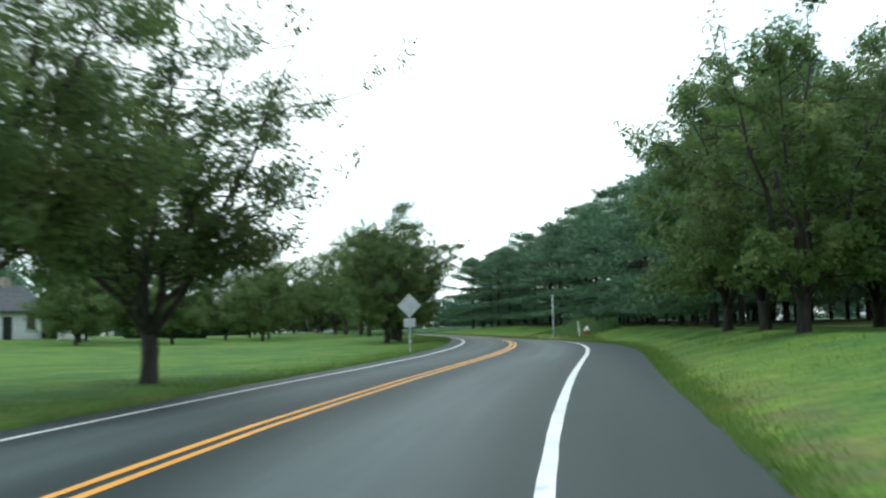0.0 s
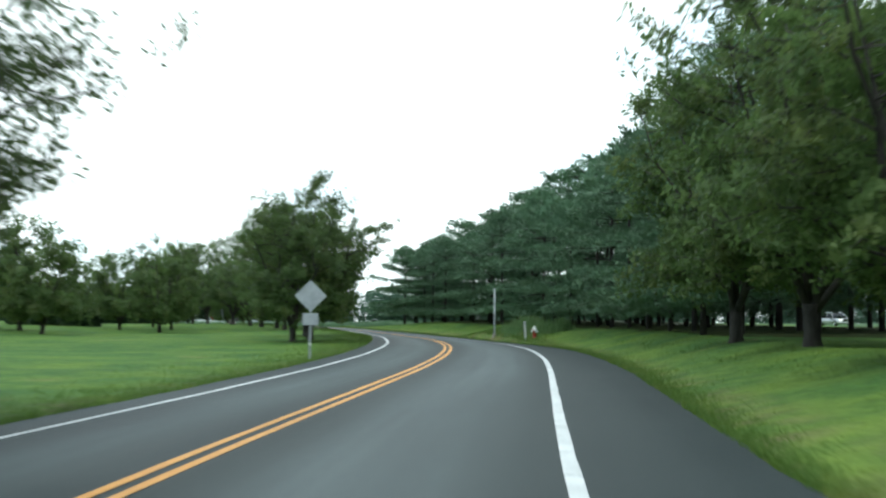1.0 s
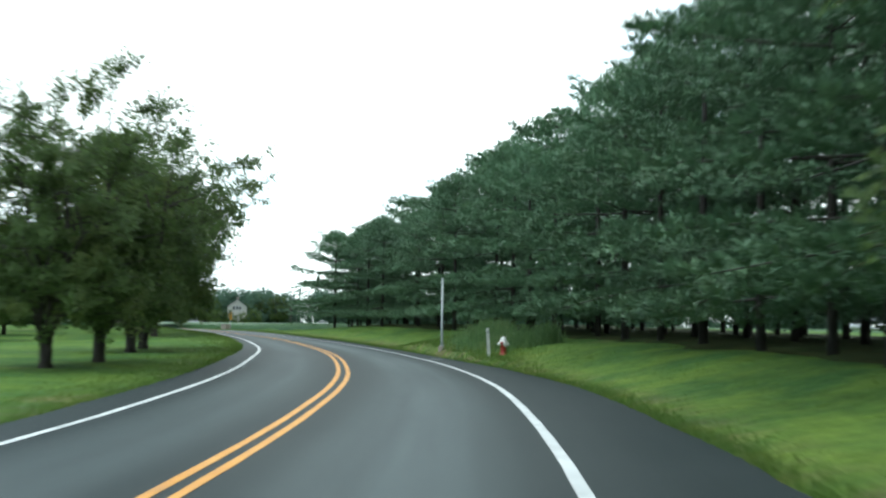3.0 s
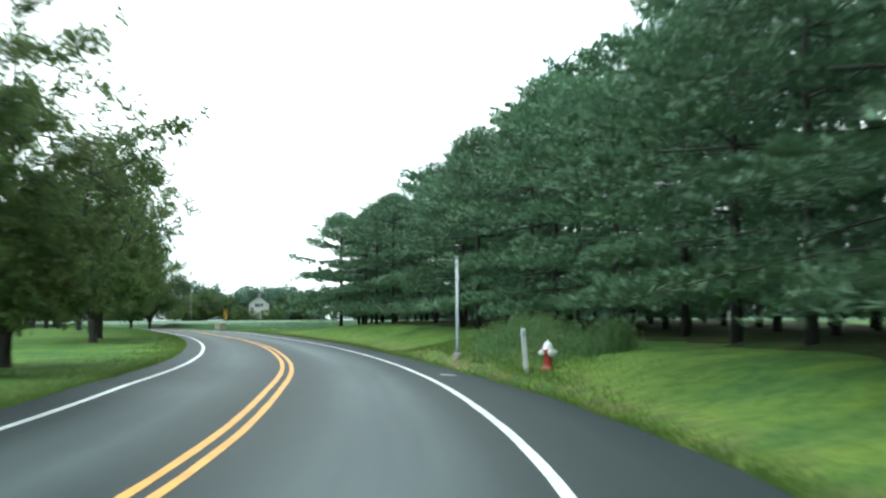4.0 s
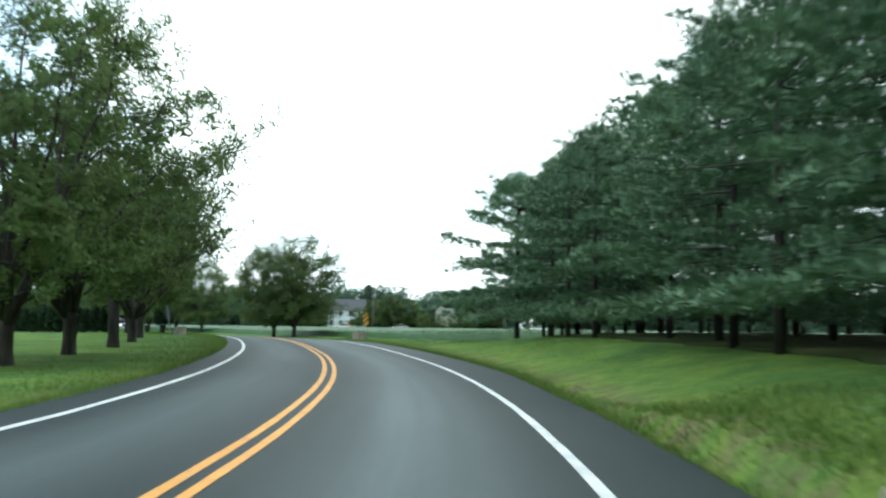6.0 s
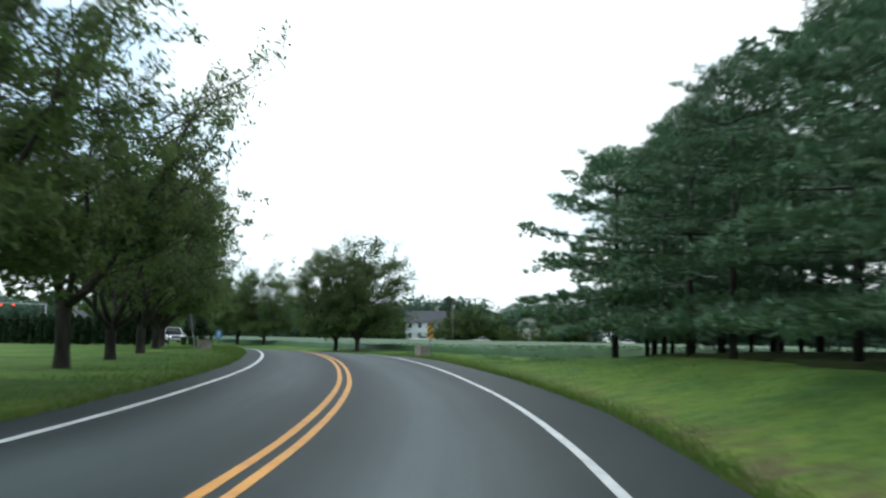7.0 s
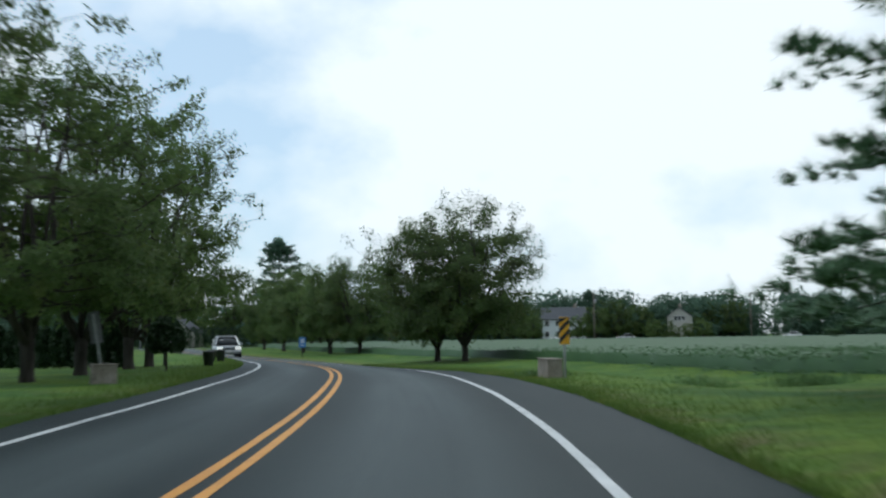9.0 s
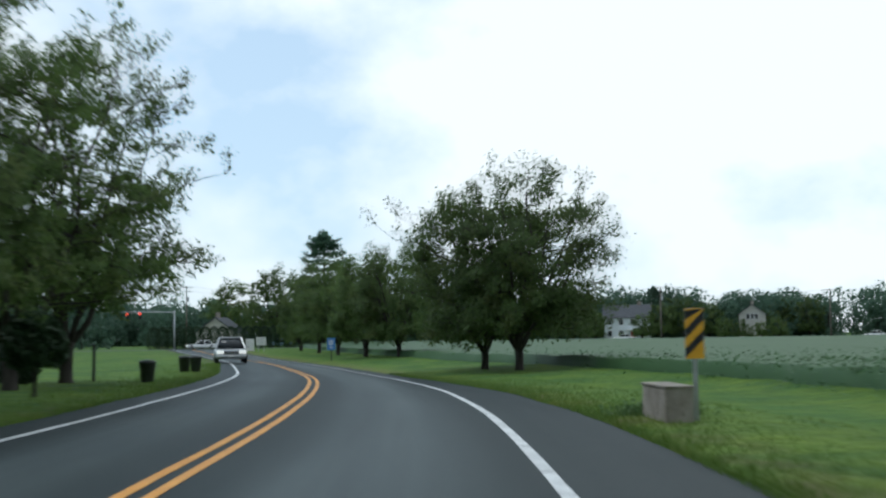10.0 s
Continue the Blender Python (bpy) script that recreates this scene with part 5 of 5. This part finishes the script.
# ---- houses ----
def house(x, y, turn, w, d, storeys, wall, label, porch=False):
    """A pitched-roof house; its front faces -y."""
    ob = thing("house", label, "house", at=standing(x, y, turn))
    tall = 2.8 * storeys
    rise = d * 0.36
    h = Heap()
    h.box((-w / 2, -d / 2, -0.4), (w / 2, d / 2, tall))
    body = part("wall", h, wall, ob)
    for sx in (-1, 1):
        h = Heap()
        h.add([(sx * w / 2, -d / 2, tall), (sx * w / 2, d / 2, tall), (sx * w / 2, 0, tall + rise), (sx * (w / 2 - 0.2), -d / 2, tall), (sx * (w / 2 - 0.2), d / 2, tall), (sx * (w / 2 - 0.2), 0, tall + rise)],
              [(0, 1, 2), (3, 5, 4), (0, 2, 5, 3), (1, 4, 5, 2), (0, 3, 4, 1)])
        gable = part("gable", h, wall, ob)
        if storeys > 1:
            for ky in (-0.9, 0.0, 0.9):
                h = Heap()
                h.box((sx * (w / 2 + 0.03) - 0.04, ky - 0.42, tall - 1.2), (sx * (w / 2 + 0.03) + 0.04, ky + 0.42, tall + 0.1), chamfer=0.01)
                win = part("window", h, WHITE, ob, "white framed window")
                h = Heap()
                h.box((sx * (w / 2 + 0.075) - 0.01, ky - 0.33, tall - 1.1), (sx * (w / 2 + 0.075) + 0.01, ky + 0.33, tall))
                part("pane", h, GLASS_DARK, win)
    h = Heap()
    o = 0.45
    for sy in (-1, 1):
        e, k = sy * (d / 2 + o), tall - o * rise / (d / 2)
        h.add([(-w / 2 - o, e, k), (w / 2 + o, e, k), (w / 2 + o, 0, tall + rise), (-w / 2 - o, 0, tall + rise),
               (-w / 2 - o, e, k + 0.18), (w / 2 + o, e, k + 0.18), (w / 2 + o, 0, tall + rise + 0.18), (-w / 2 - o, 0, tall + rise + 0.18)],
              [(0, 1, 2, 3), (7, 6, 5, 4), (0, 4, 5, 1), (1, 5, 6, 2), (3, 7, 4, 0)])
    roof = part("roof", h, ROOF, ob)
    h = Heap()
    h.box((w * 0.22, -0.35, tall + rise * 0.5), (w * 0.22 + 0.8, 0.35, tall + rise + 1.0), chamfer=0.02)
    part("chimney", h, CONCRETE, roof)
    n = max(2, int(w / 2.6))
    for s in range(storeys):
        for k in range(n):
            wx, z = -w / 2 + (k + 0.5) * w / n, 0.95 + 2.8 * s
            if s == 0 and k == n // 2:
                continue
            h = Heap()
            h.box((wx - 0.55, -d / 2 - 0.05, z - 0.06), (wx + 0.55, -d / 2 + 0.02, z + 1.41), chamfer=0.01)
            win = part("window", h, WHITE, ob, "white framed window")
            for px in (-0.25, 0.25):
                h = Heap()
                h.box((wx + px - 0.22, -d / 2 - 0.06, z), (wx + px + 0.22, -d / 2 - 0.045, z + 1.35))
                part("pane", h, GLASS_DARK, win)
    wx = -w / 2 + (n // 2 + 0.5) * w / n
    h = Heap()
    h.box((wx - 0.5, -d / 2 - 0.06, 0.0), (wx + 0.5, -d / 2 + 0.02, 2.1), chamfer=0.01)
    part("door", h, RED if porch else BIN, ob)
    if porch:
        h = Heap()
        h.box((wx - 1.4, -d / 2 - 1.4, 2.4), (wx + 1.4, -d / 2, 2.65), chamfer=0.02)
        top = part("porch_roof", h, WHITE, ob)
        for sx in (-1.2, 1.2):
            h = Heap()
            h.tube([(wx + sx, -d / 2 - 1.25, -0.1), (wx + sx, -d / 2 - 1.25, 2.42)], [0.12, 0.1], 10)
            part("column", h, WHITE, top)


house(-66.1, 420.0, 8, 11.0, 8.0, 2, SIDING_WHITE, "white two-storey house with dark roof and pillared porch", True)
house(-35.3, 411.0, 95, 8.0, 5.8, 2, SIDING_TAN, "pale tan two-storey house with a white-trimmed gable")
house(-121.0, 321.0, -75, 7.6, 7.2, 1, SIDING_TAN, "low tan house with a pale gable and dark roof")
house(-44.0, 106.0, 60, 8.0, 6.0, 1, SIDING_WHITE, "small white house beyond the lawn")


def white_fence(x, y, turn, n, label):
    ob = thing("fence", label, "fence", at=standing(x, y, turn))
    for k in range(n + 1):
        h = Heap()
        h.box((k * 1.3 - 0.06, -0.06, -0.2), (k * 1.3 + 0.06, 0.06, 1.7), chamfer=0.01)
        part("post", h, WHITE, ob)
    for k in range(n):
        h = Heap()
        h.box((k * 1.3 + 0.06, -0.02, 0.08), (k * 1.3 + 1.24, 0.02, 1.6), chamfer=0.006)
        part("panel", h, WHITE, ob)


white_fence(-35.2, 100.2, 20, 2, "short white panel fence beyond the lawn")
HEDGE_BITS = [evergreen_mesh(80, 1.5, 0.75, 0.02), evergreen_mesh(81, 1.3, 0.8, 0.02)]
for k in range(14):
    x, y = -41.5 + 1.25 * k, 108.0 + 0.25 * k
    if -36.0 < x < -32.2:
        continue
    ob, r_ = clipped_shrub(x, y, 1.4, 0.75, "dark rounded hedge shrub at the lawn's edge", "hedge_shrub", "hedge beyond the lawn")
    part("foliage", HEDGE_BITS[k % 2], None, ob)


# ---- a patched utility cut on the shoulder, and shade-darkened pine litter under the trees ----
def patch():
    v = []
    for y, u0, u1 in ((79.0, 4.05, 4.2), (79.2, 3.98, 4.4), (79.75, 4.0, 4.46), (79.95, 4.15, 4.38)):
        for u in (u0, u1):
            x = float(centre(y)) + u * float(shear(y))
            v.append((x, y, float(height(x, y)) + 0.006))
    f = [(2 * i, 2 * i + 1, 2 * i + 3, 2 * i + 2) for i in range(3)]
    tagged(new("road_patch", array_mesh("road_patch", v, f, PALE_CONCRETE)), "pale worn concrete patch in the asphalt shoulder", "road patch", kind="structure")


patch()


# litter sheet whose dark colour also stands for the trees' shade on the bank
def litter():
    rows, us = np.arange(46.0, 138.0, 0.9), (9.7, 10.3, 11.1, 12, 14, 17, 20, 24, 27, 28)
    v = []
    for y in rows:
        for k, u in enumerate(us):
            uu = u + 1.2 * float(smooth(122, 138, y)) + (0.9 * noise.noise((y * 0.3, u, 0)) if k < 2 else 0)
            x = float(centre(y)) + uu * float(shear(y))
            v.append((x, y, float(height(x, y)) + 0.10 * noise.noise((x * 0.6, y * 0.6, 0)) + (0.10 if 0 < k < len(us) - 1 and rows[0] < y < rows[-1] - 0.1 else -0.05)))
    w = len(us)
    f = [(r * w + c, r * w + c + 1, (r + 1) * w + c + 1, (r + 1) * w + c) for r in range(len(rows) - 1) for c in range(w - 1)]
    tagged(new("shaded_pine_litter", array_mesh("shaded_pine_litter", v, f, SHADED_MULCH, True)), "dark olive needle litter on the bank, the pines' shade painted into its colour", "mulch", kind="structure")


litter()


# ---- trees round the far houses, and tall ones behind the junction ----
for x, y, k, size in ((-75.0, 414.0, 0, 1.3), (-79.5, 419.0, 2, 1.35), (-57.0, 416.0, 1, 1.4), (-52.5, 421.0, 3, 1.5), (-47.5, 428.0, 2, 1.3), (-30.5, 433.0, 0, 1.5),
                      (-24.0, 430.0, 3, 1.4), (-86.0, 424.0, 1, 1.5), (-41.0, 405.5, 3, 1.0), (-29.0, 404.0, 1, 1.15), (-37.6, 403.0, 3, 0.95), (-32.4, 402.5, 1, 0.9), (-35.0, 399.0, 3, 0.62), (-72.0, 410.0, 3, 1.0), (-60.2, 408.0, 1, 1.0), (-64.5, 405.0, 3, 0.42)):
    tree_thing("deciduous_tree", FAR_TREES[k], "dark deciduous tree close beside a far house", "tree", "trees round the far houses", standing(x, y, x * 7 % 360, 0.1, size * (0.6 if y < 406 else 0.85)))
# the far conifers wear the same leaf colour with haze mixed in
SPRUCE = pine_tree(37, 10.0, 2.9, 1.2, 520, 0.07, 0.9, LEAF_HAZED)
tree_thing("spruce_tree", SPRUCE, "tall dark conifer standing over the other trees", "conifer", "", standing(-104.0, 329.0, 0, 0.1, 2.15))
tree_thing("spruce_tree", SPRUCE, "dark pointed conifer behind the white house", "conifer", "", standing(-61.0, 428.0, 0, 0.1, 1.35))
for x, y, k, size in ((-131.0, 341.0, 0, 1.75), (-117.0, 335.0, 2, 1.9), (-92.0, 322.0, 1, 1.7), (-84.0, 300.0, 3, 1.6)):
    tree_thing("deciduous_tree", FAR_TREES[k], "large dark deciduous tree behind the junction", "tree", "trees behind the junction", standing(x, y, x % 360, 0.1, size))
HEDGE_TALL = evergreen_mesh(90, 3.6, 1.2, 0.02)
for k in range(20):
    x, y = -116.5 + 1.15 * k, 293.0 + 0.72 * k
    ob, r_ = clipped_shrub(x, y, 2.3, 1.3, "tall dark hedge shrub along the cross street", "hedge_shrub", "hedge along the cross street")
    part("foliage", HEDGE_TALL, None, ob)
